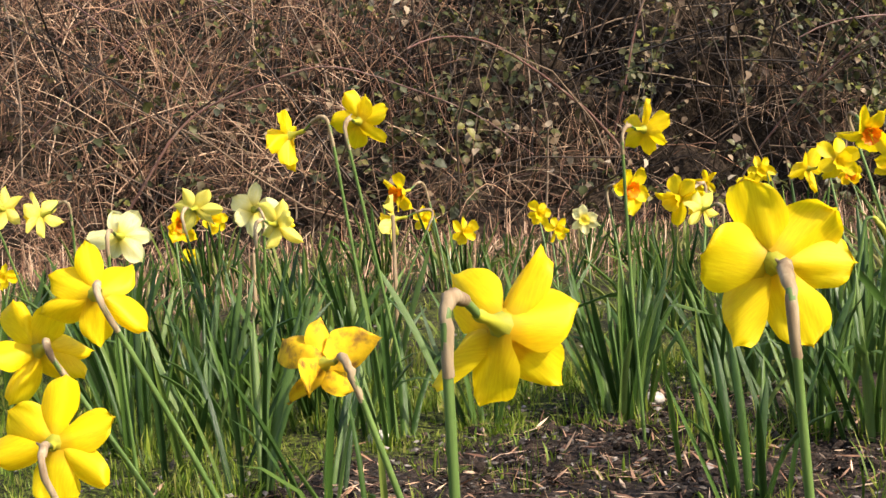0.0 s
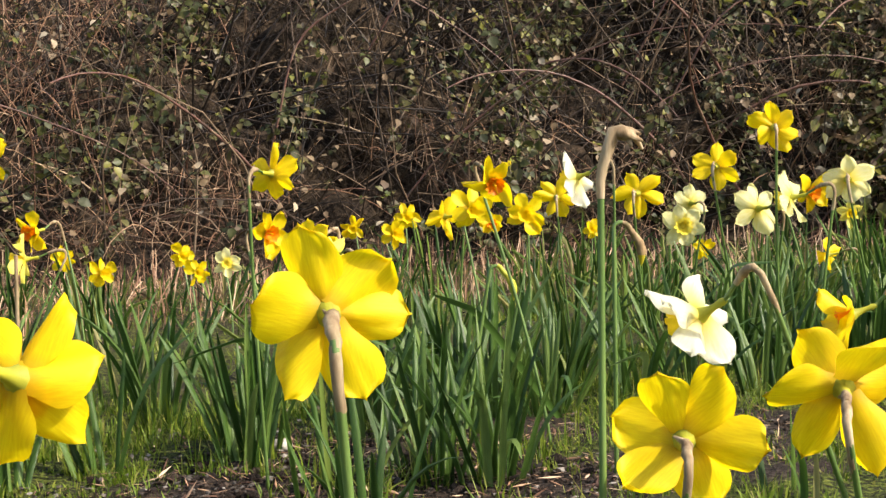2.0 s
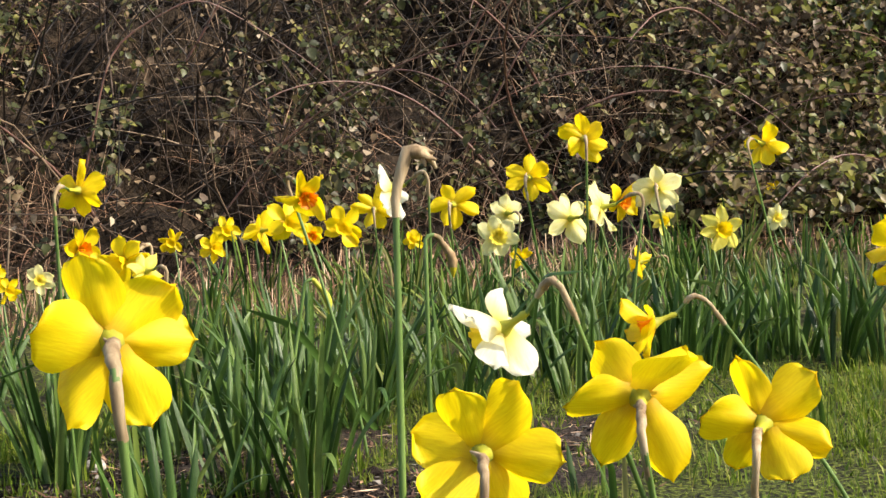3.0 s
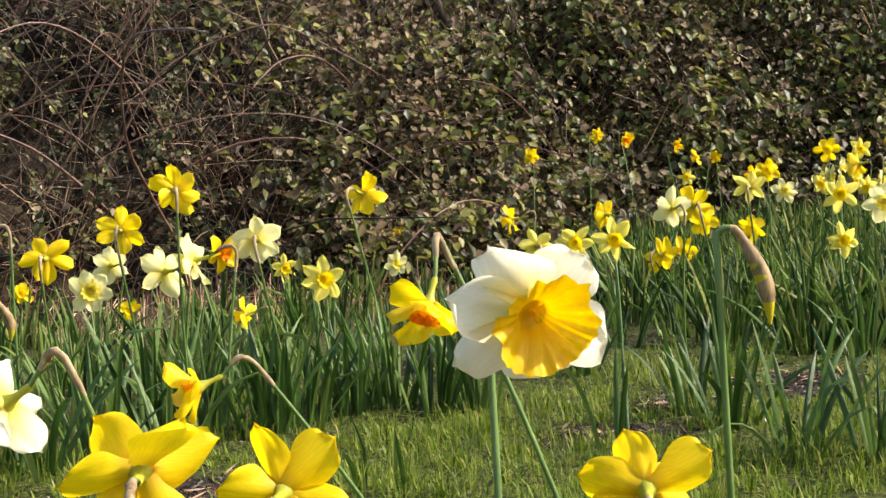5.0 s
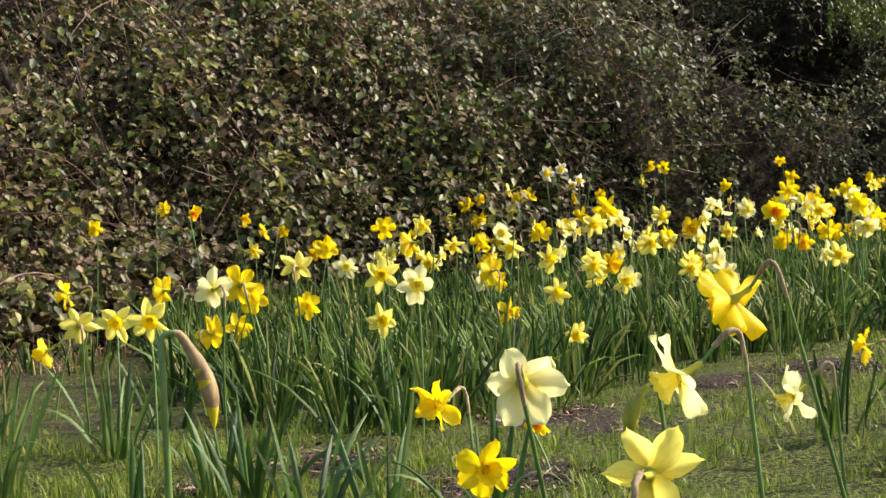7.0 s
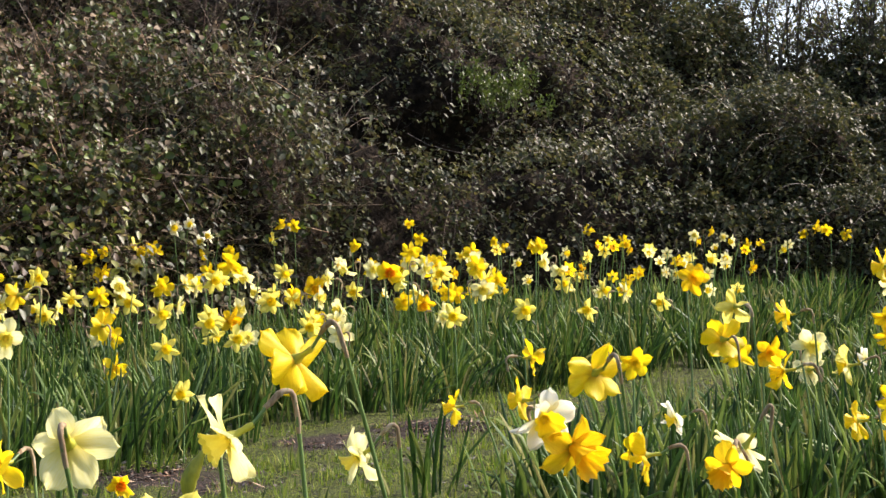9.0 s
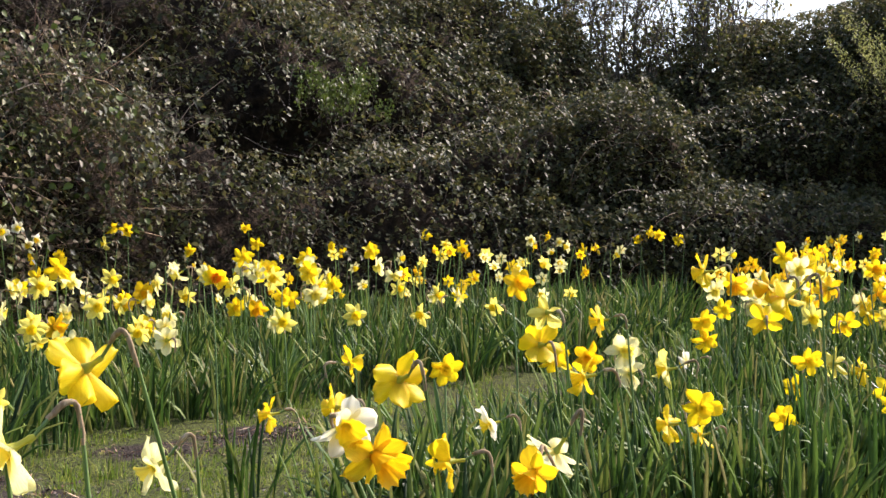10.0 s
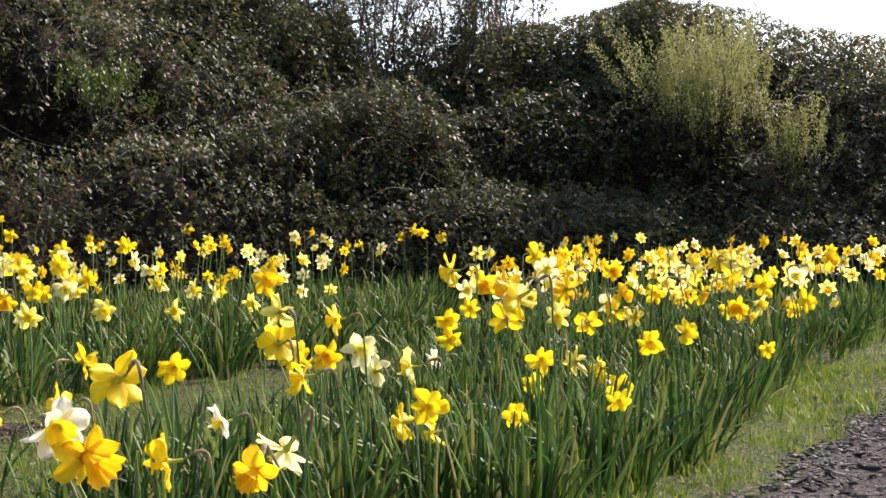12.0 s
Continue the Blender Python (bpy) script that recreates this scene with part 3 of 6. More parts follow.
    twigs("undergrowth", 8000, 4.4, 6.7, 2.2, 0.45, 0.0026, 0.4, twig_brown)
    twigs("undergrowth", 250, 4.2, 4.8, 2.0, 0.4, 0.0024, 0.2, straw)
    twigs("undergrowth", 2300, 4.8, 6.4, 2.0, 0.4, 0.0024, 0.2, straw)
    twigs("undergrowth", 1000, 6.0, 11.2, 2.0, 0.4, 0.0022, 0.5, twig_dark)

    # long arching canes, one by one
    place, normal = scatter(46, 1.3, 6.2, 2.0)
    for p, n in zip(place, normal):
        side = np.array([-n[1], n[0], 0]) / (np.hypot(n[0], n[1]) + 1e-6) * rng.choice([-1, 1])
        path = wander(p[None], (n * 0.5 + side * 0.7 + [0, 0, 0.9])[None], np.array([1.0 + 1.1 * rng.random()]), 18, 0.12, 0.11)
        verts, faces = tubes(path, taper(1, 18, 0.0035 + 0.0035 * rng.random()), 6)
        part("cane", mesh_of("cane", verts, faces, cane_bark), thicket)

    t = np.linspace(0, 1, 24)[None, :, None]
    for a, b, c, thick in (((-0.85, 5.5, 0.12), (-0.25, 5.5, 1.1), (0.7, 5.55, 0.28), 0.0055), ((-1.2, 6.0, 0.5), (-0.3, 5.8, 1.35), (0.3, 5.6, 0.6), 0.004), ((1.0, 5.7, 0.3), (1.2, 5.5, 1.6), (2.1, 5.5, 0.5), 0.005),
                           ((2.5, 5.6, 0.4), (3.0, 5.3, 1.6), (3.9, 5.2, 0.6), 0.005)):
        a, b, c = np.array(a), np.array(b), np.array(c)
        path = (1 - t) ** 2 * a + 2 * t * (1 - t) * b + t**2 * c + 0.012 * np.sin(t * 17 + np.array([0, 2, 4]))
        part("cane", mesh_of("cane", *tubes(path, taper(1, 24, thick), 6), cane_bark), thicket, "long arching dark red cane")

    # dead bracken and dry grass on the sunny end and along the foot
    count = 18000
    place, normal = scatter(count, 0.6, 4.1, 3.6, 1.2)
    tuft = wave(place[:, 0] * 4.2, place[:, 1] * 4.2 + place[:, 2] * 3, 6) + 0.6 * wave(place[:, 0] * 11, place[:, 2] * 11, 2)
    keep = rng.random(count) < np.interp(place[:, 0], [-1.2, -0.6, 0.0, 0.6, 2.2], [1, 1, 0.5, 0.08, 0.02]) * np.clip(0.42 + 1.3 * tuft, 0.03, 1)
    place, normal = place[keep], normal[keep]
    sway = 0.9 * wave(place[:, 0] * 2.3, place[:, 2] * 3.1, 4)[:, None] * np.array([[1.0, -0.1, 0.0]])
    heading = rng.normal(0, 0.62, (len(place), 3)) + sway + normal * 0.35 + np.array([0, 0, 0.35])
    path = wander(place, heading, 0.12 + 0.4 * rng.random(len(place)) ** 1.4, 6, 0.32, 0.14)
    verts, faces = tubes(path, taper(len(place), 6, 0.0013 + 0.0032 * rng.random(len(place)) ** 2, 0.3))
    tagged(new("dry_grass", mesh_of("dry_grass", verts, faces, straw)), "matted dead bracken and dry grass on the bank", "dry grass", kind="stuff")
    count = 1500
    place, normal = scatter(count, 1.6, 2.9, 3.4)
    path = wander(place, rng.normal(0, 0.5, (count, 3)) + normal * 0.3 + np.array([0.1, 0, 0.7]), 0.3 + 0.55 * rng.random(count), 7, 0.3, 0.13)
    verts, faces = tubes(path, taper(count, 7, 0.0016 + 0.0026 * rng.random(count) ** 2, 0.4))
    tagged(new("dry_grass", mesh_of("dry_grass", verts, faces, straw)), "pale dead stems standing on the sunny bank", "dry grass", kind="stuff")
    count = 3000
    place, normal = scatter(count, 2.0, 6.5, 0.5)
    keep = wave(place[:, 0] * 3, place[:, 1] * 3, 8) > 0.0
    place = place[keep]
    path = wander(place, rng.normal(0, 0.5, (len(place), 3)) + np.array([0, -0.3, 0.9]), 0.12 + 0.22 * rng.random(len(place)), 5, 0.35, 0.12)
    verts, faces = tubes(path, taper(len(place), 5, 0.001 + 0.001 * rng.random(len(place)), 0.3))
    tagged(new("dry_grass_fringe", mesh_of("dry_grass_fringe", verts, faces, straw)), "pale dry grass along the foot of the hedge", "dry grass", kind="stuff")


def sapling(x, y, z, height, lean, thick=0.012, limbs=9, label="", end=0.25, bark=None, leafy=0):
    """A bare young tree: a tapered trunk with limbs and twigs."""
    root = tagged(new("sapling"), label or "thin bare sapling rising out of the hedge", "sapling", "saplings in the hedge")
    root.location = (x, y, z)
    trunk = wander(np.zeros((1, 3)), np.array([[lean, 0.0, 1.0]]), np.array([height]), 16, 0.08)
    part("trunk", mesh_of("trunk", *tubes(trunk, taper(1, 16, thick, end), 8), bark or trunk_bark), root)
    limb = wander(trunk[0, 4 + rng.integers(0, 11, limbs)], rng.normal(0, 0.6, (limbs, 3)) + np.array([0, 0, 1.0]), height * (0.2 + 0.25 * rng.random(limbs)), 8, 0.18)
    fine = 6 * limbs
    twig = wander(limb[rng.integers(0, limbs, fine), rng.integers(2, 7, fine)], rng.normal(0, 0.6, (fine, 3)) + np.array([0, 0, 0.6]), np.full(fine, height * 0.15), 8, 0.2)
    crown = mesh_of("crown", *tubes(np.concatenate([limb, twig]), np.concatenate([taper(limbs, 8, thick * 0.4, 0.3), taper(fine, 8, thick * 0.22, 0.4)]), 3), bark or trunk_bark)
    tagged(part("crown", crown, root, "bare limbs and twigs"), kind="stuff")
    if leafy:
        spot = np.concatenate([limb[:, 2:].reshape(-1, 3), twig[:, 1:].reshape(-1, 3)])
        spot = spot[rng.integers(0, len(spot), leafy)] + rng.normal(0, 0.015, (leafy, 3))
        leaves_on("leaves", spot, np.tile([0.0, -0.4, 0.6], (leafy, 1)), 0.02 + 0.02 * rng.random(leafy), bramble_leaf, parent=root, shape=tiny_leaf)
    return root


def shoots(name, label, category, x, y, z, width, depth, height, count, leaf_count, material, leaf_size):
    """A shrub of upright shoots set with many small leaves."""
    root = tagged(new(name), label, category)
    root.location = (x, y, z)
    start = np.stack([rng.normal(0, width * 0.34, count), rng.normal(0, depth * 0.3, count), 0.13 * height * rng.normal(size=count)], 1)
    heading = np.stack([start[:, 0] / width * 0.5, start[:, 1] / depth * 0.5, np.ones(count)], 1) + rng.normal(0, 0.1, (count, 3))
    path = wander(start, heading, height * (0.45 + 0.55 * rng.random(count)), 12, 0.1)
    tagged(part("brush", mesh_of("brush", *tubes(path, taper(count, 12, 0.0022, 0.3), 3), shaded_bark), root), kind="stuff")
    pick, step = rng.integers(0, count, leaf_count), (11.99 * np.sqrt(0.04 + 0.96 * rng.random(leaf_count))).astype(int)
    origin = path[pick, step] + rng.normal(0, 0.012, (leaf_count, 3)) + np.array([0, 0, 0.07]) * rng.random((leaf_count, 1))
    leaves_on("leaves", origin, np.tile([0.0, -0.4, 0.6], (leaf_count, 1)), leaf_size * (0.6 + 0.8 * rng.random(leaf_count)), material, parent=root, droop=-1.6, flat=0.3, shape=fleck)
    return root


build_hedge()


# ---- daffodils ----
def petal_mesh(name, length, width, blunt, curl, cup, material, seed, rows=11, columns=9):
    """A petal along x, facing z: narrow at its foot, broad and rounded beyond the middle, waved and twisted, with a small point."""
    r = np.random.default_rng(seed)
    u, v = np.linspace(0, 1, rows) ** 0.85, np.linspace(-1, 1, columns)
    uu, vv = np.meshgrid(u, v, indexing="ij")
    swell = np.clip(uu / 0.55, 0, 1)
    half = width / 2 * (0.42 + 0.58 * swell * swell * (3 - 2 * swell)) * np.maximum(1 - uu ** blunt, 0) ** 0.55 + 0.0003
    half = half * (1 + 0.05 * np.sin(9 * uu + r.random() * 6) * np.sign(vv) * uu)
    bend, twist, ph = r.normal(0, 0.13), r.normal(0, 0.6), r.random(4) * 6
    x = length * uu * (1 - 0.05 * vv**2) + 0.02 * length * np.exp(-((vv * 3) ** 2)) * uu**8
    y = half * vv + bend * length * uu**2
    z = cup * half * vv**2 * (1 - 0.5 * uu) + curl * length * uu**2 + twist * half * vv * uu**1.5
    z = z + 0.05 * length * np.sin(2.6 * vv + ph[0] + 2.5 * uu) * uu + 0.035 * length * np.sin(6.5 * uu + 4 * vv + ph[1]) * uu * np.abs(vv) ** 1.5
    z = z - 0.06 * length * np.exp(-((vv * 4) ** 2)) * uu * (1 - 0.5 * uu) + 0.016 * length * np.cos(8 * vv + ph[2]) * uu + 0.035 * length * np.sin(11 * uu + 3 * np.sign(vv) + ph[3]) * np.abs(vv) ** 3 * uu + 0.1 * length * np.clip(np.abs(vv) - 0.5, 0, 1) ** 2 * r.normal(0, 4) * uu
    return mesh_of(name, np.stack([x, y, z], -1), lattice(rows, columns), material)


def cup_mesh(name, length, base, rim, flare, frill, material, seed, folds=11, fine=True):
    """A trumpet or cup along z with a frilled rim."""
    r = np.random.default_rng(seed)
    wide = rim > 0.025
    around, rings = (90, 10) if wide else (34, 8) if fine else (18, 5)
    k, turn = np.linspace(0, 1, rings), np.linspace(0, 2 * np.pi, around, endpoint=False)
    kk, aa = np.meshgrid(k, turn, indexing="ij")
    ripple = np.sin(folds * aa + r.random() * 6) + 0.6 * np.sin((folds * 2 + 3) * aa + r.random() * 6) + 0.5 * np.sin(3 * aa + r.random() * 6)
    radius = base + (rim - base) * (0.55 * kk + 0.45 * kk**flare) + frill * ripple * kk**3
    radius[0] = 0.0006
    up = np.maximum(kk - 0.11, 0.02 * kk) / 0.89
    z = length * (up**0.6 if wide else up) - frill * 0.7 * np.cos(folds * aa + 1) * kk**4
    if wide:
        z = z + 0.0016 * np.sin(5 * aa + 1.5 * np.sin(2 * aa)) * kk**2 + 0.0009 * np.sin(23 * aa) * kk**2
        radius = radius * (1 + (0.07 * np.sin(4 * aa + 1.5 * np.sin(2 * aa + 1)) + 0.03 * np.sin(13 * aa + 2 * np.sin(3 * aa))) * kk)
        z = z + 0.0007 * np.sin(17 * aa + 2.2 * np.sin(2 * aa + 2)) * kk
    return mesh_of(name, np.stack([radius * np.cos(aa), radius * np.sin(aa), z], -1), lattice(rings, around, True), material)


# kind: petal material, length, width, bluntness, cup material, cup length, rim, frill, label
KINDS = {
    "yellow": (petal_yellow, 0.042, 0.026, 5.5, cup_lemon, 0.026, 0.017, 0.0014, "bright yellow daffodil with a yellow trumpet on a green stem"),
    "broad": (petal_yellow, 0.042, 0.0295, 7.0, cup_gold, 0.022, 0.016, 0.0014, "large golden daffodil with broad overlapping petals on a tall stem"),
    "orange": (petal_yellow, 0.041, 0.0285, 6.0, cup_orange, 0.017, 0.0145, 0.0016, "yellow daffodil with a frilled orange cup on a green stem"),
    "lemon": (petal_lemon, 0.042, 0.0245, 2.8, cup_lemon, 0.024, 0.015, 0.0014, "pale lemon daffodil with pointed petals on a green stem"),
    "cream": (petal_cream, 0.042, 0.0275, 5.0, cup_pale, 0.021, 0.0155, 0.0015, "cream daffodil with a yellow cup on a green stem"),
    "white": (petal_white, 0.043, 0.028, 5.5, cup_lemon, 0.02, 0.016, 0.0016, "white daffodil with a soft yellow cup on a green stem"),
    "split": (petal_white, 0.04, 0.034, 7.0, cup_gold, 0.024, 0.026, 0.0009, "large white daffodil with a wide ruffled golden cup"),
    "trumpet": (petal_gold_backlit, 0.04, 0.026, 5.0, cup_gold, 0.034, 0.0195, 0.0022, "golden daffodil with a large flared trumpet on a green stem"),
    "bicolour": (petal_white, 0.041, 0.03, 5.5, cup_lemon, 0.031, 0.0195, 0.002, "white daffodil with a large lemon trumpet on a green stem"),
    "wilted": (petal_wilted, 0.045, 0.036, 5.0, cup_gold, 0.018, 0.014, 0.002, "wilting yellow daffodil with browned, curling petals"),
}
PETALS, CUPS, FAR_PETALS, FAR_CUPS = {}, {}, {}, {}
for number, (kind, (skin, length, width, blunt, cup_skin, cup_length, rim, frill, words)) in enumerate(KINDS.items()):
    curl = 0.35 if kind == "wilted" else 0.06
    for petals, cups, rows, columns in ((PETALS, CUPS, 11, 9), (FAR_PETALS, FAR_CUPS, 7, 5)):
        petals[kind] = [petal_mesh("petal", length * (0.92 + 0.05 * k), width * (1.08 - 0.05 * k), blunt, curl * (k - 1.4) * 1.6, 0.3 + 0.14 * k, skin, number * 10 + int(k * 2), rows, columns) for k in (0, 1, 2, 3, 1.5, 2.4)]
        cups[kind] = [cup_mesh("corona", cup_length * (0.92 + 0.08 * k), 0.005, rim, 3.0 if kind != "split" else 1.2, frill, cup_skin, number * 10 + k, fine=rows > 7) for k in range(3)]


def tube_mesh(name, places, radii, material, sides=8):
    return mesh_of(name, *tubes(np.asarray(places)[None], np.asarray(radii)[None], sides), material)


def facing(turn, nod):
    """The way that a flower looks: degrees from east, and degrees up."""
    a, b = radians(turn), radians(nod)
    return np.array([math.cos(a) * math.cos(b), math.sin(a) * math.cos(b), math.sin(b)])


def stem_line(base, head, way, neck, arch, size):
    """A stem from its base up to a bent neck behind the flower, with the index at which the bend begins."""
    end = head - way * 0.022 * size
    top = head - way * neck + np.array([0, 0, arch - 0.028 * size])
    t = np.linspace(0, 1, 11)[:, None]
    bow = np.cross(top - base, [0, 0, 1.0])[None] * 0.06 * np.sin(np.pi * t)
    rise_line = base + (top - base) * t + bow
    rise_line[:, :2] += (top[:2] - base[:2]) * (t**1.25 - t)
    turn_in = rise_line[-1] - rise_line[-2]
    turn_in = turn_in / np.linalg.norm(turn_in)
    q = np.linspace(0, 1, 13)[1:, None]
    return np.concatenate([rise_line, (1 - q) ** 3 * top + 3 * (1 - q) ** 2 * q * (top + turn_in * (0.03 if arch < 0.01 else 0.045) * size) + 3 * (1 - q) * q**2 * (end - way * 0.02 * size + np.array([0, 0, 0.008 * size])) + q**3 * end])


def daffodil(kind, x, y, z, turn, nod=-8, size=1.0, lean=(0.0, 0.0), spin=0.0, neck=0.064, arch=0.004):
    """One flower on its stem: the head's place, the way it faces, and how far its base stands off sideways."""
    r = np.random.default_rng(int(abs(x * 7919 + y * 104729 + z * 1299709) * 10) % 100003)
    bx, by = x + lean[0], y + lean[1]
    base = np.array([bx, by, float(rise(bx, by)) - 0.012])
    plant = tagged(new("daffodil"), KINDS[kind][8], "daffodil", "daffodils in the beds")
    plant.location = base
    way = facing(turn, nod)
    head = np.array([x, y, z]) - base
    far = y > 2.75 or x > 3.3
    line = stem_line(np.zeros(3), head, way, neck * size, arch * size, size)
    part("stem", tube_mesh("stem", line, 0.0024 * (0.55 + 0.45 * size) * np.interp(np.arange(len(line)), [0, 10, 22], [1.15, 0.95, 0.8]), stem_green, 5 if far else 8), plant)
    # the papery spathe round the bend, with a loose flap
    down = (line[9] - line[10]) / np.linalg.norm(line[9] - line[10])
    sleeve = np.concatenate([line[10] + down[None] * np.array([[0.018], [0.008]]) * size, line[11:20]])
    fat = np.array([0.99, 1.08, 1.1, 1.14, 1.2, 1.26, 1.36, 1.42, 1.38, 1.24, 1.0]) * (1 + 0.06 * r.normal(0, 1, 11))
    spathe = part("spathe", tube_mesh("spathe", sleeve + r.normal(0, 0.0004, sleeve.shape), 0.0025 * (0.55 + 0.45 * size) * fat, paper, 5 if far else 8), plant, "papery brown spathe")
    flap = np.array([sleeve[7], sleeve[8] + r.normal(0, 0.0015, 3) * size, sleeve[9] + np.array([0, 0, 0.004]) * size + r.normal(0, 0.003, 3) * size])
    part("flap", tube_mesh("flap", flap, np.array([0.003, 0.0024, 0.0006]) * size, paper, 5), spathe)
    turned = Vector(way).to_track_quat("Z", "Y").to_matrix().to_4x4()
    pose_head = Matrix.Translation(head) @ turned @ Matrix.Rotation(radians(spin), 4, "Z") @ Matrix.Scale(size * 1.07, 4)
    part("floral_tube", TUBE_MESH, plant, "green flower tube", pose_head)
    for k in range(6):
        tilt = 4 + r.normal(0, 5 if kind == "split" else 15) - (8 if kind == "split" else 0) - (6 if kind in ("yellow", "broad") else 0) + (24 if kind == "orange" else 0) + (25 * r.random() if kind == "wilted" else 0)
        m = pose_head @ Matrix.Rotation(radians(60 * k + r.normal(0, 5)), 4, "Z") @ Matrix.Translation((0.0035, 0, 0.002 * (k % 2))) @ Matrix.Rotation(radians(-tilt), 4, "Y") @ Matrix.Rotation(radians(r.normal(0, 13)), 4, "X") @ Matrix.Diagonal((0.9 + 0.14 * r.random(), 1.04 - 0.14 * (k % 2) + 0.1 * r.random(), 1.0, 1.0))
        part("petal", (FAR_PETALS if far else PETALS)[kind][r.integers(0, 6)], plant, "", m)
    if kind in ("split", "orange"):
        part("pistil", PISTIL_MESH, plant, "yellow pistil", pose_head)
    part("corona", (FAR_CUPS if far else CUPS)[kind][r.integers(0, 3)], plant, {"orange": "orange frilled cup", "split": "ruffled golden cup"}.get(kind, "yellow cup"), pose_head @ Matrix.Translation((0, 0, 0.0045 if kind == "split" else 0.0018)))
    return plant


TUBE_MESH = tube_mesh("floral_tube", [(0, 0, -0.023), (0, 0, -0.019), (0, 0, -0.014), (0, 0, -0.008), (0, 0, -0.003), (0, 0, 0.002)], [0.0024, 0.0034, 0.0028, 0.0031, 0.0045, 0.007], tube_green)


PISTIL_MESH = tube_mesh("pistil", [(0, 0, 0.001), (0.0005, 0, 0.008), (0.0003, 0.0004, 0.015), (0, 0.0005, 0.0165), (0, 0.0005, 0.0175)], [0.0011, 0.001, 0.0009, 0.0021, 0.0014], cup_lemon, 6)


def drooping_bud(x, y, z, turn, length, thick, lean=(0.0, 0.0), skin=None, label=""):
    """A closed bud that hangs from the arched top of its stem."""
    bx, by = x + lean[0], y + lean[1]
    base = np.array([bx, by, float(rise(bx, by)) - 0.012])
    plant = tagged(new("daffodil_bud"), label or "drooping daffodil bud in a papery brown sheath", "flower bud")
    plant.location = base
    out = facing(turn, 0)
    top = np.array([x, y, z]) - base
    t = np.linspace(0, 1, 10)[:, None]
    q = np.linspace(0, 1, 7)[1:, None]
    over = top + out * 0.012 + np.array([0, 0, 0.012])
    hang = top + out * 0.022 + np.array([0, 0, -0.006])
    line = np.concatenate([top * t, (1 - q) ** 2 * top + 2 * (1 - q) * q * over + q**2 * hang])
    part("stem", tube_mesh("stem", line, 0.0029 * np.interp(np.arange(len(line)), [0, 9, 15], [1.15, 1.0, 0.85]), stem_green), plant)
    down = out * 0.26 + np.array([0, 0, -0.96])
    k = np.linspace(0, 1, 12)
    body = hang + down * (k * length)[:, None] + out * (0.006 * np.sin(np.pi * k))[:, None]
    part("bud", tube_mesh("bud", body, thick * np.array([0.42, 0.6, 0.78, 0.92, 1.0, 1.02, 1.0, 0.92, 0.8, 0.62, 0.4, 0.1]), skin or bud_tip, 10), plant)
    sheath = np.concatenate([line[12:16], body[1:9]]) + np.random.default_rng(int(x * 999)).normal(0, 0.0004, (12, 3))
    part("spathe", tube_mesh("spathe", sheath, np.concatenate([[0.0033, 0.0036, 0.0039, 0.0042], thick * np.array([0.74, 0.9, 0.97, 1.1, 1.05, 1.12, 0.97, 0.84])]), tube_green if skin else bud_skin, 10), plant, "papery sheath round the bud")
    return plant


def spent_flower(x, y, z, turn, lean=(0.0, 0.0)):
    """A stem whose withered flower has shrunk to a dry twist."""
    bx, by = x + lean[0], y + lean[1]
    base = np.array([bx, by, float(rise(bx, by)) - 0.012])
    plant = tagged(new("spent_daffodil"), "tall green stem with a shrivelled dry flower head", "daffodil")
    plant.location = base
    out, top = facing(turn, 0), np.array([x, y, z]) - base
    t = np.linspace(0, 1, 12)[:, None]
    stem = top * t * np.array([1, 1, 0.915])
    part("stem", tube_mesh("stem", stem, np.linspace(0.0027, 0.0023, 12), stem_green), plant)
    neck = np.array([stem[-1], stem[-1] + [0, 0, 0.01], stem[-1] + out * 0.002 + [0, 0, 0.02], stem[-1] + out * 0.005 + [0, 0, 0.029], top + out * 0.009 + [0, 0, 0.001], top + out * 0.015 + [0, 0, 0.002]])
    part("spathe", tube_mesh("spathe", neck, [0.0026, 0.0031, 0.0034, 0.0041, 0.0044, 0.0034], paper, 8), plant, "dry papery sheath")
    r = np.random.default_rng(5)
    for k in range(4):
        spot = top + out * 0.01
        twist = np.array([spot, spot + out * 0.005 + r.normal(0, 0.002, 3) + [0, 0, 0.001], spot + out * 0.01 + r.normal(0, 0.003, 3), spot + out * 0.016 + r.normal(0, 0.004, 3) + [0, 0, -0.004]])
        part("withered_petal", tube_mesh("withered_petal", twist, [0.0036, 0.0042, 0.003, 0.0008], paper, 7), plant)
    return plant


# ---- leaves ----
def strap(bend, twist, seed):
    """A strap leaf, one unit long, growing up z and bending over y: places and quads."""
    r = np.random.default_rng(seed)
    t = np.linspace(0, 1, 8)
    lean = bend * t**1.8
    y = np.concatenate([[0], np.cumsum(np.sin(lean[1:]) / 7)])
    z = np.concatenate([[0], np.cumsum(np.cos(lean[1:]) / 7)])
    wide = np.interp(t, [0, 0.15, 0.7, 0.92, 1], [0.8, 1.0, 0.95, 0.6, 0.12])
    turn = twist * t + 0.1 * r.normal()
    v = np.array([-1, 0, 1])
    x = wide[:, None] * v * np.cos(turn)[:, None]
    yy = y[:, None] + 0.026 * wide[:, None] * (np.abs(v) + v * np.sin(turn)[:, None] * 0.9)
    return np.stack([x, yy, np.broadcast_to(z[:, None], x.shape)], -1).reshape(-1, 3), lattice(8, 3)


STRAPS = [strap(b, w, k) for k, (b, w) in enumerate([(0.1, 0.2), (0.3, -0.5), (0.5, 0.6), (0.8, 0.3), (1.3, -0.6), (0.2, 1.0), (2.0, 0.4)])]
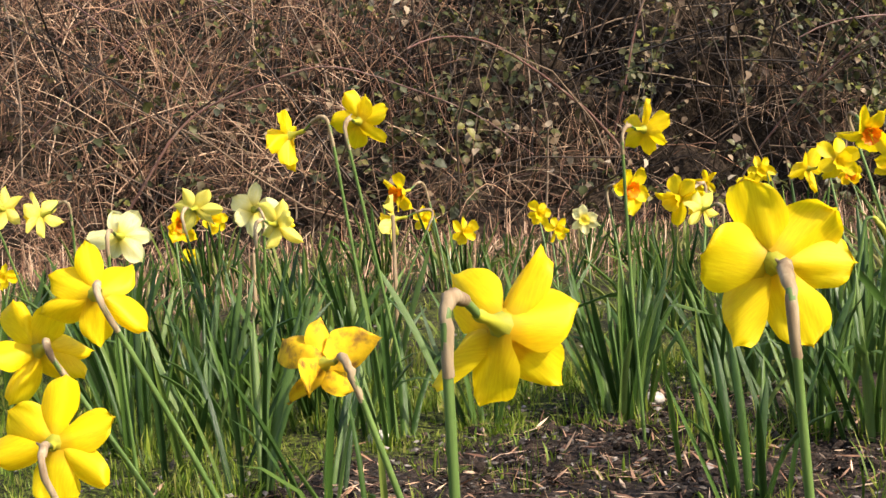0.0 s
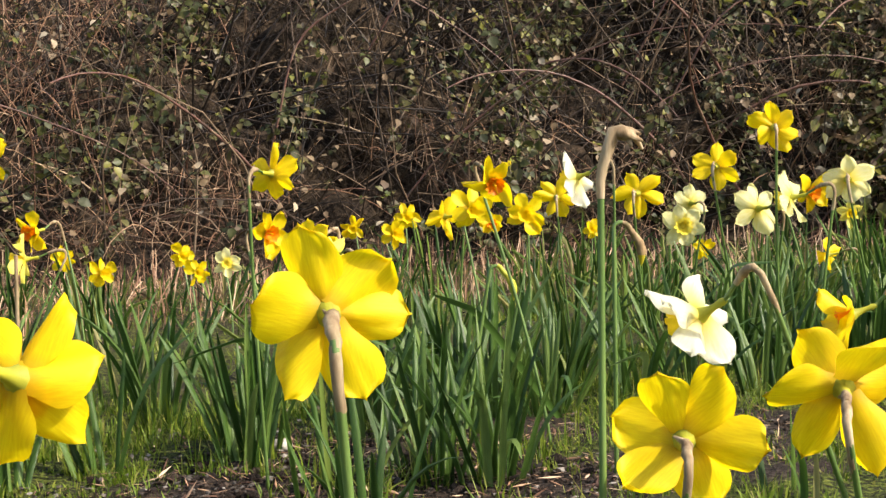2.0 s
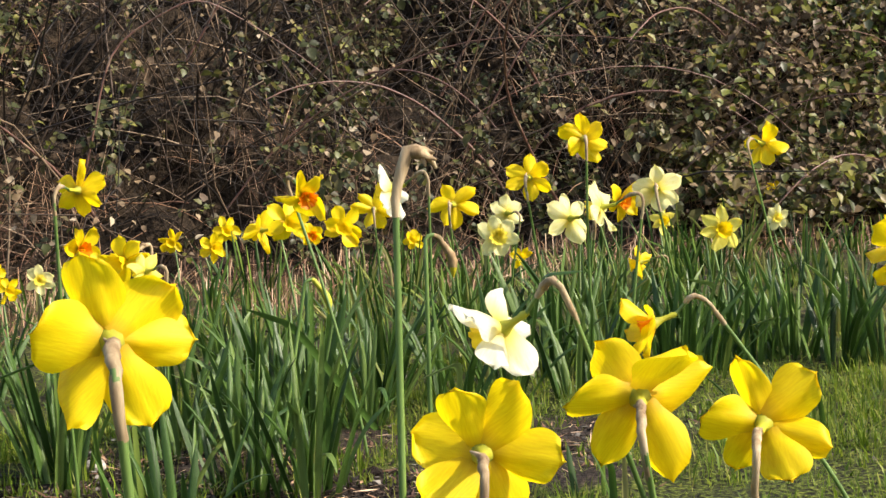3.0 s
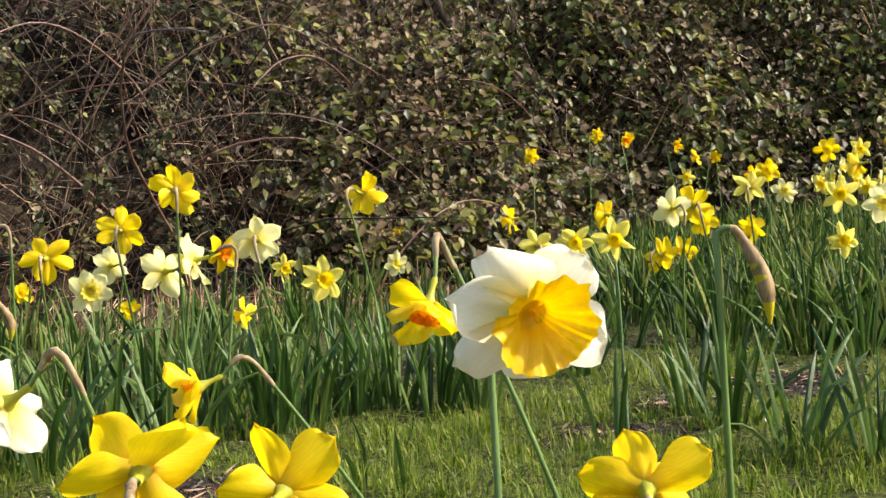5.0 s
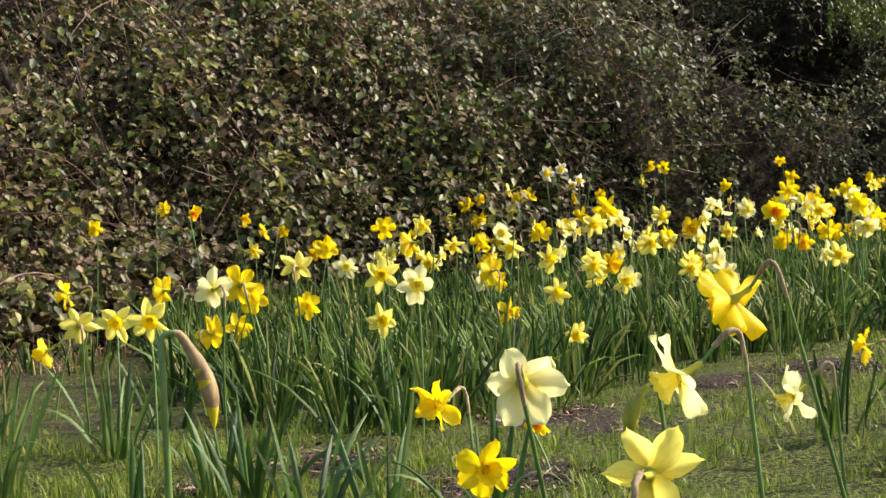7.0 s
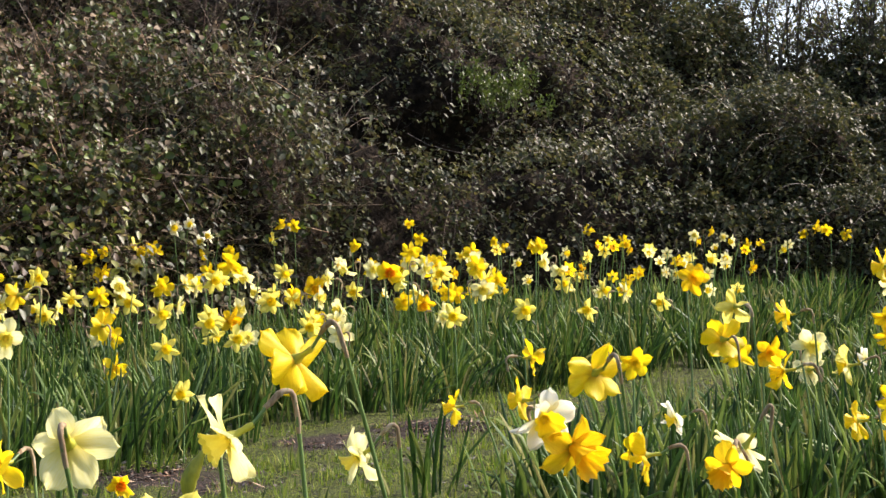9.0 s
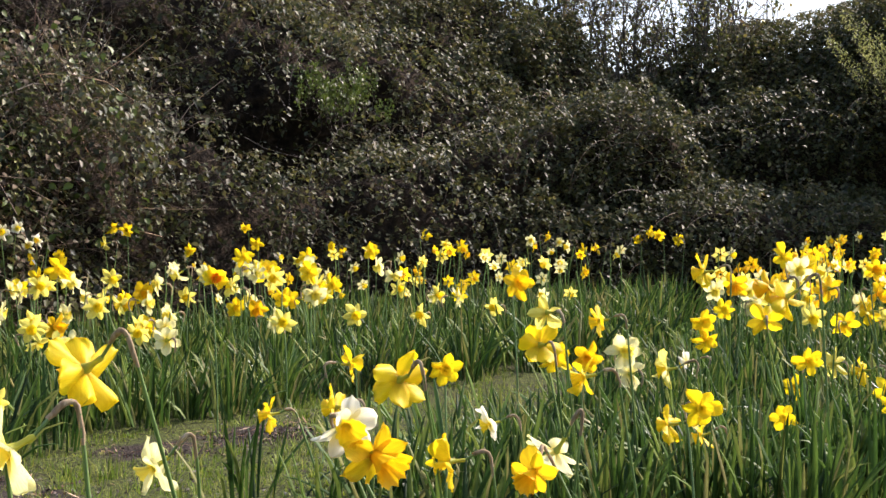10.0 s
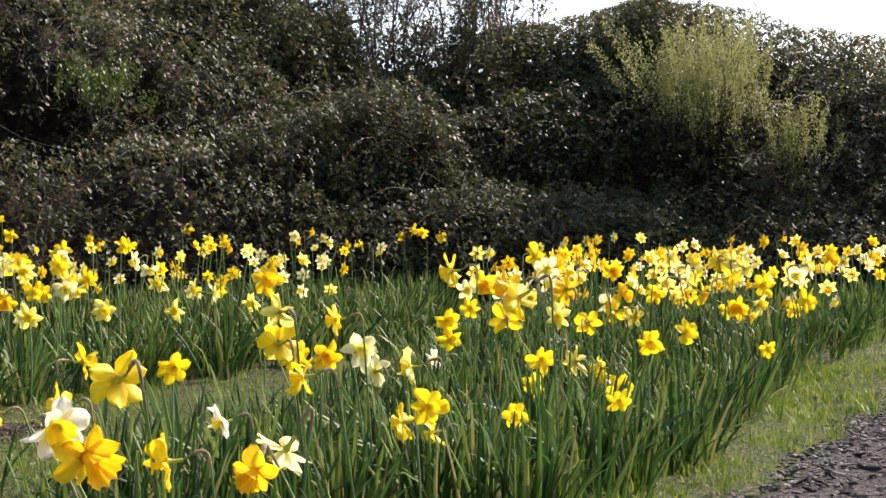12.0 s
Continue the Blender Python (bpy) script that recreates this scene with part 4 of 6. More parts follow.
BED_STRAPS = [(v.reshape(8, 3, 3)[[0, 2, 4, 6, 7]].reshape(-1, 3), lattice(5, 3)) for v, f in STRAPS[:6]]
LEAVES = [mesh_of("leaf", v, f, leaf_green) for v, f in STRAPS]


def leaf_clump(x, y, count=12, height=0.3, spread=0.04, wild=0.25):
    """A tuft of strap leaves out of one spot."""
    r = np.random.default_rng(int((x + 20) * 977 + (y + 20) * 3571) % 100003)
    root = tagged(new("leaf_clump"), "clump of upright blue-green strap leaves in the soil", "leaves", "leaf clumps in the beds")
    root.location = (x, y, float(rise(x, y)) - 0.01)
    for k in range(round(count * 1.5)):
        a, away = r.random() * 2 * math.pi, spread * r.random() ** 0.6
        lean = wild * (0.1 + 2.0 * away / spread) * (0.35 + 0.65 * r.random())
        tall = height * (0.6 + 0.5 * r.random())
        m = Matrix.Translation((away * math.cos(a), away * math.sin(a), 0)) @ Matrix.Rotation(a - math.pi / 2 + r.normal(0, 0.4), 4, "Z") @ Matrix.Rotation(-lean, 4, "X") @ Matrix.Diagonal((0.0034 + 0.0034 * r.random(), tall, tall, 1))
        part("leaf", LEAVES[r.choice(7, p=[0.24, 0.22, 0.2, 0.13, 0.08, 0.11, 0.02])], root, "", m)
    return root


def blades(name, label, place, tall, wide, straps, material, lean=0.16, category="leaves", fan=None):
    """Very many blades as one mass."""
    count = len(place)
    all_verts, all_faces, start = [], [], 0
    pick = rng.integers(0, len(straps), count)
    for k, (v, f) in enumerate(straps):
        here = np.where(pick == k)[0]
        if not len(here):
            continue
        a = rng.random(len(here)) * 2 * np.pi if fan is None else np.arctan2(fan[here, 1], fan[here, 0]) + rng.normal(0, 0.5, len(here))
        tip = np.stack([np.cos(a), np.sin(a), np.zeros(len(here))], 1)
        up = np.array([0, 0, 1.0]) + tip * lean * (rng.normal(0, 1, (len(here), 1)) if fan is None else rng.normal(0.8, 0.9, (len(here), 1)))
        up /= np.linalg.norm(up, axis=1, keepdims=True)
        x = np.cross(tip, up)
        x /= np.linalg.norm(x, axis=1, keepdims=True)
        m = np.zeros((len(here), 4, 4))
        m[:, :3, 0], m[:, :3, 1], m[:, :3, 2] = x * wide[here, None], np.cross(up, x) * tall[here, None], up * tall[here, None]
        m[:, :3, 3], m[:, 3, 3] = place[here], 1
        verts, faces = many(v, f, m)
        all_verts.append(verts), all_faces.append(faces + start)
        start += len(verts)
    me = mesh_of(name, np.concatenate(all_verts), np.concatenate(all_faces), material)
    return tagged(new(name, me), label, category, kind="stuff")


def inside(points, corners):
    """Which points lie in a polygon."""
    x, y = points[:, 0], points[:, 1]
    hit = np.zeros(len(x), bool)
    for (ax, ay), (bx, by) in zip(corners, corners[1:] + corners[:1]):
        hit ^= ((ay > y) != (by > y)) & (x < (bx - ax) * (y - ay) / (by - ay + 1e-12) + ax)
    return hit


def sown(corners, count, gaps=0.0, seed=0.0, patch=3.0):
    """Random places on the ground in a polygon, in clumps: gaps is the share left open."""
    low, high = np.min(corners, 0), np.max(corners, 0)
    p = low + (high - low) * rng.random((count, 2))
    p = p[inside(p, corners)]
    thick = wave(p[:, 0] * patch, p[:, 1] * patch, seed) + 0.5 * wave(p[:, 0] * patch * 3.3, p[:, 1] * patch * 3.3, seed + 2)
    p = p[thick > np.quantile(thick, gaps)] if gaps else p
    return np.concatenate([p, rise(p[:, 0], p[:, 1])[:, None] - 0.008], 1)


LONG_BED = [(2.75, 2.45), (3.1, 2.25), (3.6, 2.13), (4.4, 2.2), (5.0, 2.12), (5.6, 1.9), (6.2, 1.55), (7.2, 1.25), (8.6, 1.5), (8.8, 2.3), (7.5, 3.5), (5.8, 4.2), (4.2, 4.6), (3.2, 3.4)]
LEFT_BED = [(-1.6, 2.6), (0.0, 2.5), (1.2, 2.75), (2.0, 2.75), (2.7, 2.5), (3.2, 3.4), (3.9, 4.5), (2.4, 4.75), (0.5, 4.4), (-1.6, 4.6)]
RIGHT_BED = [(2.95, 0.85), (3.1, 0.42), (3.55, 0.1), (3.95, 0.0), (4.6, -0.05), (5.3, -0.15), (6.1, -0.28), (8.6, -0.85), (9.3, -0.6), (9.0, 1.2), (8.0, 1.1), (6.4, 1.2), (5.2, 1.1), (4.2, 1.1), (3.2, 1.35)]
NEAR_LEFT = [(-0.6, 1.3), (0.6, 1.5), (1.5, 1.6), (1.7, 2.5), (0.5, 2.6), (-0.8, 2.6)]


def plant_foliage():
    for label, bed, clumps, each, low, high in (
        ("dense dark green daffodil leaves of the long bed", LONG_BED, 680, 15, 0.17, 0.27),
        ("upright daffodil leaves in front of the bank", LEFT_BED, 80, 17, 0.12, 0.22),
        ("upright daffodil leaves beside the mulch path", RIGHT_BED, 500, 15, 0.14, 0.24),
        ("scattered daffodil leaves in thin turf", NEAR_LEFT, 12, 5, 0.1, 0.2),
    ):
        centre = np.repeat(sown(bed, clumps * 2)[:clumps], each, 0)
        off = rng.normal(0, 0.036, (len(centre), 2))
        place = centre.copy()
        place[:, :2] += off
        tall = np.repeat(low + (high - low) * rng.random(len(centre) // each), each) * (0.75 + 0.4 * rng.random(len(centre)))
        blades("bed_leaves", label, place, tall, 0.003 + 0.0026 * rng.random(len(place)), BED_STRAPS, blade_green, 0.23, fan=off)


def grow_grass():
    short = [strap(b, 0.5, 20 + k) for k, b in enumerate((0.2, 0.5, 1.0))]
    slim = [(v.reshape(8, 3, 3)[[0, 7]][:, ::2].reshape(-1, 3), lattice(2, 2)) if k != 2 else (v.reshape(8, 3, 3)[[0, 4, 7]][:, ::2].reshape(-1, 3), lattice(3, 2)) for k, (v, _) in enumerate(short)]
    for corners, tufts in (([(-1.2, 1.3), (1.6, 1.3), (3.2, 1.5), (3.4, 2.4), (1.8, 3.0), (-1.4, 3.0)], 10500), ([(-1.4, 3.0), (3.2, 2.6), (2.6, 4.6), (-1.6, 4.8)], 3000), ([(-0.8, 1.6), (0.9, 1.5), (1.9, 1.3), (2.6, 1.1), (2.9, 1.8), (2.0, 2.3), (0.9, 2.7), (-0.8, 2.9)], 7000),
                           ([(2.0, 0.3), (4.0, -0.1), (6.4, -0.6), (7.5, 1.4), (5.5, 2.2), (3.4, 2.4), (3.0, 1.6)], 11000),
                           ([(3.6, 0.15), (3.9, -0.2), (6.2, -0.75), (7.0, -0.5), (5.0, 0.1)], 4200), ([(5.2, -0.1), (5.6, -0.6), (8.5, -1.3), (9.5, -1.0), (7.0, -0.3)], 4200)):
        c = sown(corners, tufts)
        c = c[(rng.random(len(c)) > bareness(c[:, 0], c[:, 1]) * 0.97) & (c[:, 1] > path_edge(c[:, 0]) + 0.03 * rng.normal(size=len(c)))]
        patch = wave(c[:, 0] * 8, c[:, 1] * 8, 1) + 0.6 * wave(c[:, 0] * 21, c[:, 1] * 21, 4)
        c = c[rng.random(len(c)) < 0.75 + 0.8 * patch]
        tall = np.repeat(0.013 + 0.045 * rng.random(len(c)) ** 2 * (1 + 0.8 * wave(c[:, 0] * 5, c[:, 1] * 5, 7)), 10)
        off = rng.normal(0, 0.011, (len(tall), 2))
        p = np.repeat(c, 10, 0)
        p[:, :2] += off
        blades("lawn_grass", "short tufty lawn grass with thin blades", p, tall * (0.6 + 0.6 * rng.random(len(p))), 0.001 + 0.0011 * rng.random(len(p)), slim, grass_green, 0.36, "grass", fan=off)


def lumps(name, label, place, low, high, material, flat=0.6, category="soil", long=1.0):
    """Very many small angular lumps as one mass."""
    verts = np.array([(1, 0.1, 0), (-0.9, 0.2, 0.1), (0.1, 1, -0.1), (-0.1, -0.8, 0.15), (0.2, 0.1, 0.9), (-0.1, 0, -1)])
    faces = np.array([(0, 2, 4), (2, 1, 4), (1, 3, 4), (3, 0, 4), (2, 0, 5), (1, 2, 5), (3, 1, 5), (0, 3, 5)])
    count = len(place)
    size = (low + (high - low) * rng.random((count, 1)) ** 2) * np.array([[1.0 / long, long, flat / long]]) * (0.6 + 0.8 * rng.random((count, 3)))
    m = frames_of(place, rng.normal(0, 1, (count, 3)) * [1, 1, 0.25], np.tile([0, 0, 1.0], (count, 1)) + rng.normal(0, 0.3, (count, 3)), size)
    return tagged(new(name, mesh_of(name, *many(verts, faces, m), material, False)), label, category, kind="stuff")


def crumb(name, seed, material, rough):
    """One angular lump, about one unit across."""
    r = np.random.default_rng(seed)
    bm = bmesh.new()
    bmesh.ops.create_icosphere(bm, subdivisions=1, radius=1.0)
    for v in bm.verts:
        v.co *= 1 + rough * float(r.normal())
    me = bpy.data.meshes.new(name)
    bm.to_mesh(me)
    bm.free()
    me.materials.append(material)
    return me


def crumbs(name, place, low, high, shape, material, parent):
    """Loose pieces that can be told apart, each an object on one of a few shared meshes."""
    kinds = [crumb(name, 50 + k, material, 0.16) for k in range(6)]
    for x, y, z in place:
        size = low + (high - low) * rng.random() ** 2
        m = pose(x, y, z, 14 * rng.normal(), 14 * rng.normal(), 360 * rng.random()) @ Matrix.Diagonal((*(size * k * (0.75 + 0.5 * rng.random()) for k in shape), 1))
        part(name, kinds[int(rng.integers(0, 6))], parent, "", m)


def strew_ground():
    p = sown([(-2, 3.6), (0.6, 3.9), (2.6, 4.3), (4.2, 4.3), (4.2, 5.2), (2.4, 5.5), (-2, 6.0)], 15000, 0.3, 11)
    slim = [(v.reshape(8, 3, 3)[::2, ::2].reshape(-1, 3), lattice(4, 2)) for v, _ in (strap(0.4, 0.4, 31), strap(1.2, 0.4, 32), strap(0.8, 0.4, 33))]
    blades("dry_tufts", "pale dead grass tufts below the bank", p, 0.05 + 0.13 * rng.random(len(p)) ** 1.5, np.full(len(p), 0.0013), slim, straw, 1.1, "dry grass")
    spots = []
    for a, b, r in SOIL:
        n = int(3600 * r)
        spots.append(np.stack([a + rng.normal(0, r * 0.6, n), b + rng.normal(0, r * 0.5, n)], 1))
    p = np.concatenate(spots)
    place = np.concatenate([p, rise(p[:, 0], p[:, 1])[:, None]], 1)
    lumps("soil_clods", "crumbly dark soil clods on the bare patches", place, 0.002, 0.0065, clod_soil)
    near = [q for q in place if 1.6 < q[1] < 2.25 and -0.1 < q[0] < 1.3]
    crumbs("clod", [near[k] for k in rng.permutation(len(near))[:270]], 0.006, 0.015, (1.0, 0.9, 0.7), clod_loose, ground)
    pick = rng.random(len(place)) < 0.16
    lumps("wood_litter", "pale scraps of bark and dead leaf on the soil", place[pick] + [0, 0, 0.006], 0.002, 0.007, chip_bark, 0.25, "litter")
    lumps("dead_grass_bits", "pale slivers of dead grass and leaf on the soil", place[rng.random(len(place)) < 0.2] + [0, 0, 0.007], 0.003, 0.008, straw, 0.25, "litter", 3.0)
    p = np.concatenate([sown(NEAR_LEFT, 2600), sown(LEFT_BED, 2500), sown([(2, 1.4), (5, 1.2), (5, 2.2), (2, 2.5)], 3000)])
    lumps("leaf_litter", "scraps of dead leaf and twig lying in the grass", p + [0, 0, 0.012], 0.002, 0.008, chip_bark, 0.2, "litter")
    x = 2.8 + 4.4 * rng.random(15000)
    y = path_edge(x) - 0.85 * rng.random(15000) ** 1.15 + 0.03 * rng.normal(size=15000)
    lumps("bark_mulch", "loose chips of dark bark mulch on the path", np.stack([x, y, rise(x, y) + 0.007], 1), 0.004, 0.013, chip_bark, 0.35, "mulch")
    x = 3.4 + 1.7 * rng.random(270)
    y = path_edge(x) - 0.02 - 0.4 * rng.random(270)
    crumbs("bark_chip", np.stack([x, y, rise(x, y) + 0.014], 1), 0.008, 0.018, (0.55, 1.3, 0.28), chip_loose, footpath)


def stone(x, y, size):
    bm = bmesh.new()
    bmesh.ops.create_icosphere(bm, subdivisions=3, radius=size)
    for v in bm.verts:
        v.co *= 1 + 0.18 * noise.noise(v.co * 60 + Vector((x * 9, y * 9, 0)))
        v.co.z *= 0.6
    me = bpy.data.meshes.new("stone")
    bm.to_mesh(me)
    bm.free()
    for f in me.polygons:
        f.use_smooth = True
    me.materials.append(pebble)
    ob = tagged(new("stone", me), "small pale weathered stone lying in the grass", "stone", "stones in the grass")
    ob.location = (x, y, float(rise(x, y)) + size * 0.25)
    ob.rotation_euler = (0, 0, x * 7)


def folded_leaf(a, b, c, width):
    """A long strap leaf that springs from a clump at a, bends at b and hangs out to c."""
    a, b, c = np.array(a), np.array(b), np.array(c)
    t = np.linspace(0, 1, 16)[:, None]
    line = np.where(t < 0.5, a + (b - a) * t * 2, b + (c - b) * (t * 2 - 1))
    line = (line + np.roll(line, 1, 0) + np.roll(line, -1, 0)) / 3
    line[0], line[-1] = a, c
    along = np.gradient(line, axis=0)
    side = np.cross(along, [-0.6, 0.3, 0.75])
    side /= np.linalg.norm(side, axis=1, keepdims=True)
    wide = width * np.interp(t, [0, 0.2, 0.8, 1], [0.8, 1, 0.85, 0.1])
    fold = np.cross(side, along)
    fold /= np.linalg.norm(fold, axis=1, keepdims=True)
    sheet = np.stack([line - side * wide, line + fold * wide * 0.4, line + side * wide], 1)
    return tagged(new("folded_leaf", mesh_of("folded_leaf", sheet, lattice(16, 3), leaf_green)), "long blue-green daffodil leaf folded over sideways", "leaf")


def cut_stem(x, y, tall, lean):
    """A dry, flowerless stem."""
    z = float(rise(x, y)) - 0.01
    line = np.linspace((0, 0, 0), (lean, 0, tall), 8) + np.array([0, 0, z]) + np.array([x, y, 0])
    return tagged(new("cut_stem", mesh_of("cut_stem", *tubes(line[None], np.linspace(0.0036, 0.0032, 8)[None], 8), paper)), "dry straw-coloured daffodil stem without its flower", "stem")


def flower_mass(name, label, place, petals, cups):
    """Very many flowers too far off to tell one from the next: petals, cups and stems in one mass."""
    count = len(place)
    kite = np.array([(0.004, 0, 0), (0.024, -0.012, 0.003), (0.024, 0.012, 0.003), (0.041, 0, 0.001)])
    verts, faces = [], []
    for k in range(6):
        c, s = math.cos(k * math.pi / 3), math.sin(k * math.pi / 3)
        verts += [(x * c - y * s, x * s + y * c, z) for x, y, z in kite]
        faces += [(4 * k, 4 * k + 1, 4 * k + 2), (4 * k + 1, 4 * k + 3, 4 * k + 2)]
    petal_count = len(faces)
    for ring, (radius, z) in enumerate(((0.008, 0), (0.017, 0.021))):
        verts += [(radius * math.cos(a * math.pi / 4), radius * math.sin(a * math.pi / 4), z) for a in range(8)]
    for a in range(8):
        b = (a + 1) % 8
        faces += [(24 + a, 24 + b, 32 + b), (24 + a, 32 + b, 32 + a)]
    turn, nod = radians(225) + rng.normal(0, 1.4, count), rng.normal(-0.3, 0.28, count)
    way = np.stack([np.cos(turn) * np.cos(nod), np.sin(turn) * np.cos(nod), np.sin(nod)], 1)
    spin = rng.normal(0, 1, (count, 3))
    m = frames_of(place, spin - way * (spin * way).sum(1, keepdims=True), way, 0.72 + 0.33 * rng.random(count))
    head_verts, head_faces = many(verts, faces, m)
    foot = place.copy()
    foot[:, :2] += rng.normal(0, 0.03, (count, 2))
    foot[:, 2] = rise(foot[:, 0], foot[:, 1])
    t = np.linspace(0, 1, 5)[None, :, None]
    path = foot[:, None] + (place - way * 0.02 - foot)[:, None] * t
    path[:, -1] -= way * 0.015
    stem_verts, stem_faces = tubes(path, np.full((count, 5), 0.003), 3)
    stem_tris = np.concatenate([stem_faces[:, [0, 1, 2]], stem_faces[:, [0, 2, 3]]])
    me = mesh_of(name, np.concatenate([head_verts, stem_verts]), np.concatenate([head_faces, stem_tris + len(head_verts)]), petals, False)
    me.materials.append(cups)
    me.materials.append(stem_green)
    slot = np.concatenate([np.tile(np.r_[np.zeros(petal_count), np.ones(16)], count), np.full(len(stem_tris), 2)])
    me.polygons.foreach_set("material_index", slot.astype(np.int32))
    return tagged(new(name, me), label, "daffodils", kind="stuff")


FAR_LONG = [(4.6, 2.7), (6.4, 1.75), (8.2, 1.4), (8.8, 2.3), (7.5, 3.5), (5.8, 4.2), (4.4, 4.4)]
FAR_RIGHT = [(5.4, 0.9), (5.6, -0.15), (8.6, -1.1), (9.4, -0.9), (9.4, 1.1), (7.5, 1.2)]


def far_flowers():
    for bed, count, petals, cups, label in (
        (FAR_LONG, 42, petal_yellow, cup_gold, "drifts of yellow daffodils in the long bed below the hedge"),
        (FAR_LONG, 38, petal_lemon, cup_lemon, "drifts of lemon daffodils in the long bed below the hedge"),
        (FAR_LONG, 68, petal_cream, cup_lemon, "drifts of cream daffodils in the long bed below the hedge"),
        (FAR_RIGHT, 85, petal_gold_backlit, cup_gold, "drifts of yellow daffodils near the mulch path"),
        (FAR_RIGHT, 62, petal_lemon, cup_gold, "drifts of lemon daffodils near the mulch path"),
        (FAR_RIGHT, 50, petal_cream, cup_lemon, "drifts of cream daffodils near the mulch path"),
    ):
        p = sown(bed, count * 2, 0.25, len(label) + count, 2.0)
        p[:, 2] += 0.24 + 0.2 * rng.random(len(p))
        near = p[p[:, 0] < 6.4][:40]
        for x, y, z in near:
            daffodil(("yellow", "broad", "trumpet")[int(rng.integers(0, 3))] if petals not in (petal_cream, petal_lemon) else ("cream", "lemon")[int(rng.integers(0, 2))], float(x), float(y), float(z), float(225 + 60 * rng.normal()), float(-12 + 12 * rng.normal()), 0.9 + 0.2 * rng.random(), (0.02 * rng.normal(), 0.02 * rng.normal()), 60 * rng.random())
        p = np.array([q for q in p if not (near == q).all(1).any()])
        flower_mass("distant_daffodils", label, p, petals, cups)


# ---- what grows in and on the hedge ----
shoots("willow_shrub", "yellow-green willow shrub with upright leafy shoots in the hedge", "shrub", 10.55, 0.3, 1.32, 0.74, 0.5, 0.72, 190, 36000, willow_leaf, 0.0115)
shoots("willow_shrub", "small yellow-green willow with upright shoots in the hedge", "shrub", 10.5, -0.3, 1.08, 0.24, 0.3, 0.45, 34, 4200, willow_leaf, 0.012)
shoots("elder_shrub", "fresh green elder shoots breaking out of the hedge", "shrub", 8.3, 3.5, 1.33, 0.6, 0.3, 0.26, 44, 1900, elder_leaf, 0.02)
sapling(4.22, 5.62, 0.45, 1.5, -0.2, 0.03, 5, "leaning tree stem among the brambles, darkened for their shade", 0.75, shaded_bark)
sapling(4.42, 5.52, 0.35, 1.6, -0.03, 0.03, 5, "upright tree stem among the brambles, darkened for their shade", 0.75, shaded_bark)
for k in range(66):
    spot = k / 65
    sapling(10.7 + 0.7 * spot + 0.15 * rng.normal(), 3.7 - 2.1 * spot + 0.15 * rng.normal(), 1.6, 0.75 + 0.4 * rng.random(), 0.1 * rng.normal(), 0.01, 7, "thin bare sapling with a few dark leaves in the hedge", leafy=100)

# ---- the flowers, one by one ----
daffodil("yellow", -0.161, 1.275, 0.329, 107, -12, 0.97, (0.141, 0.005), 30)
daffodil("yellow", -0.220, 1.312, 0.281, 117, -12, 0.97, (0.154, -0.014), 0)
daffodil("broad", -0.177, 1.134, 0.234, 97, -5, 0.97, (0.062, -0.018), 45)
daffodil("wilted", 0.037, 0.885, 0.316, 117, -10, 0.60, (0.098, 0.002), 45)
daffodil("orange", 0.115, 0.583, 0.373, 57, -20, 0.75, (-0.022, -0.003), 45, 0.058, 0.008)
daffodil("broad", 0.246, 0.669, 0.378, 82, 0, 0.82, (0.024, -0.006), 15)
daffodil("yellow", -0.049, 2.568, 0.441, 147, -12, 1.19, (0.112, -0.015), 0, 0.07, 0.012)
daffodil("broad", 0.066, 2.227, 0.456, 72, 0, 0.95, (0.047, -0.006), 0)
daffodil("yellow", 0.442, 2.022, 0.417, 47, -5, 0.82, (-0.023, 0.004), 30)
daffodil("orange", 0.602, 3.102, 0.278, 297, -5, 1.10, (-0.016, 0.003), 45)
daffodil("yellow", 0.570, 2.430, 0.296, 217, -10, 0.93, (0.004, -0.022), 45, 0.07, 0.012)
daffodil("lemon", 0.589, 2.349, 0.281, 117, -10, 0.75, (0.016, -0.014), 15)
daffodil("orange", 0.152, 3.627, 0.283, 217, -5, 1.14, (0.097, -0.008), 15, 0.07, 0.012)
daffodil("lemon", 0.129, 3.354, 0.238, 167, -5, 1.12, (-0.026, 0.001), 45, 0.07, 0.012)
daffodil("yellow", 0.225, 4.202, 0.177, 267, 0, 0.76, (0.019, -0.020), 45)
daffodil("yellow", 0.296, 3.672, 0.174, 297, 0, 0.80, (-0.010, -0.000), 30)
daffodil("orange", -0.295, 2.974, 0.287, 287, -10, 1.00, (-0.010, -0.002), 15)
daffodil("lemon", -0.235, 2.722, 0.324, 77, 0, 1.00, (0.032, -0.010), 0)
daffodil("yellow", -0.393, 4.640, 0.194, 282, 0, 1.00, (0.036, -0.025), 15)
daffodil("cream", -0.247, 1.958, 0.333, 82, -10, 0.88, (-0.003, -0.008), 0)
daffodil("lemon", -0.584, 3.114, 0.317, 147, -10, 1.12, (0.067, -0.010), 30, 0.07, 0.012)
daffodil("lemon", -0.663, 3.120, 0.334, 87, -5, 1.00, (0.067, -0.000), 45)
daffodil("cream", -0.124, 2.620, 0.319, 107, 0, 1.00, (0.010, 0.010), 45)
daffodil("lemon", -0.077, 2.417, 0.304, 62, -10, 1.00, (-0.025, 0.000), 45)
daffodil("yellow", 0.533, 4.110, 0.174, 267, 0, 0.78, (0.010, -0.021), 0)
daffodil("yellow", 0.503, 3.525, 0.175, 282, -5, 0.67, (-0.007, -0.011), 45)
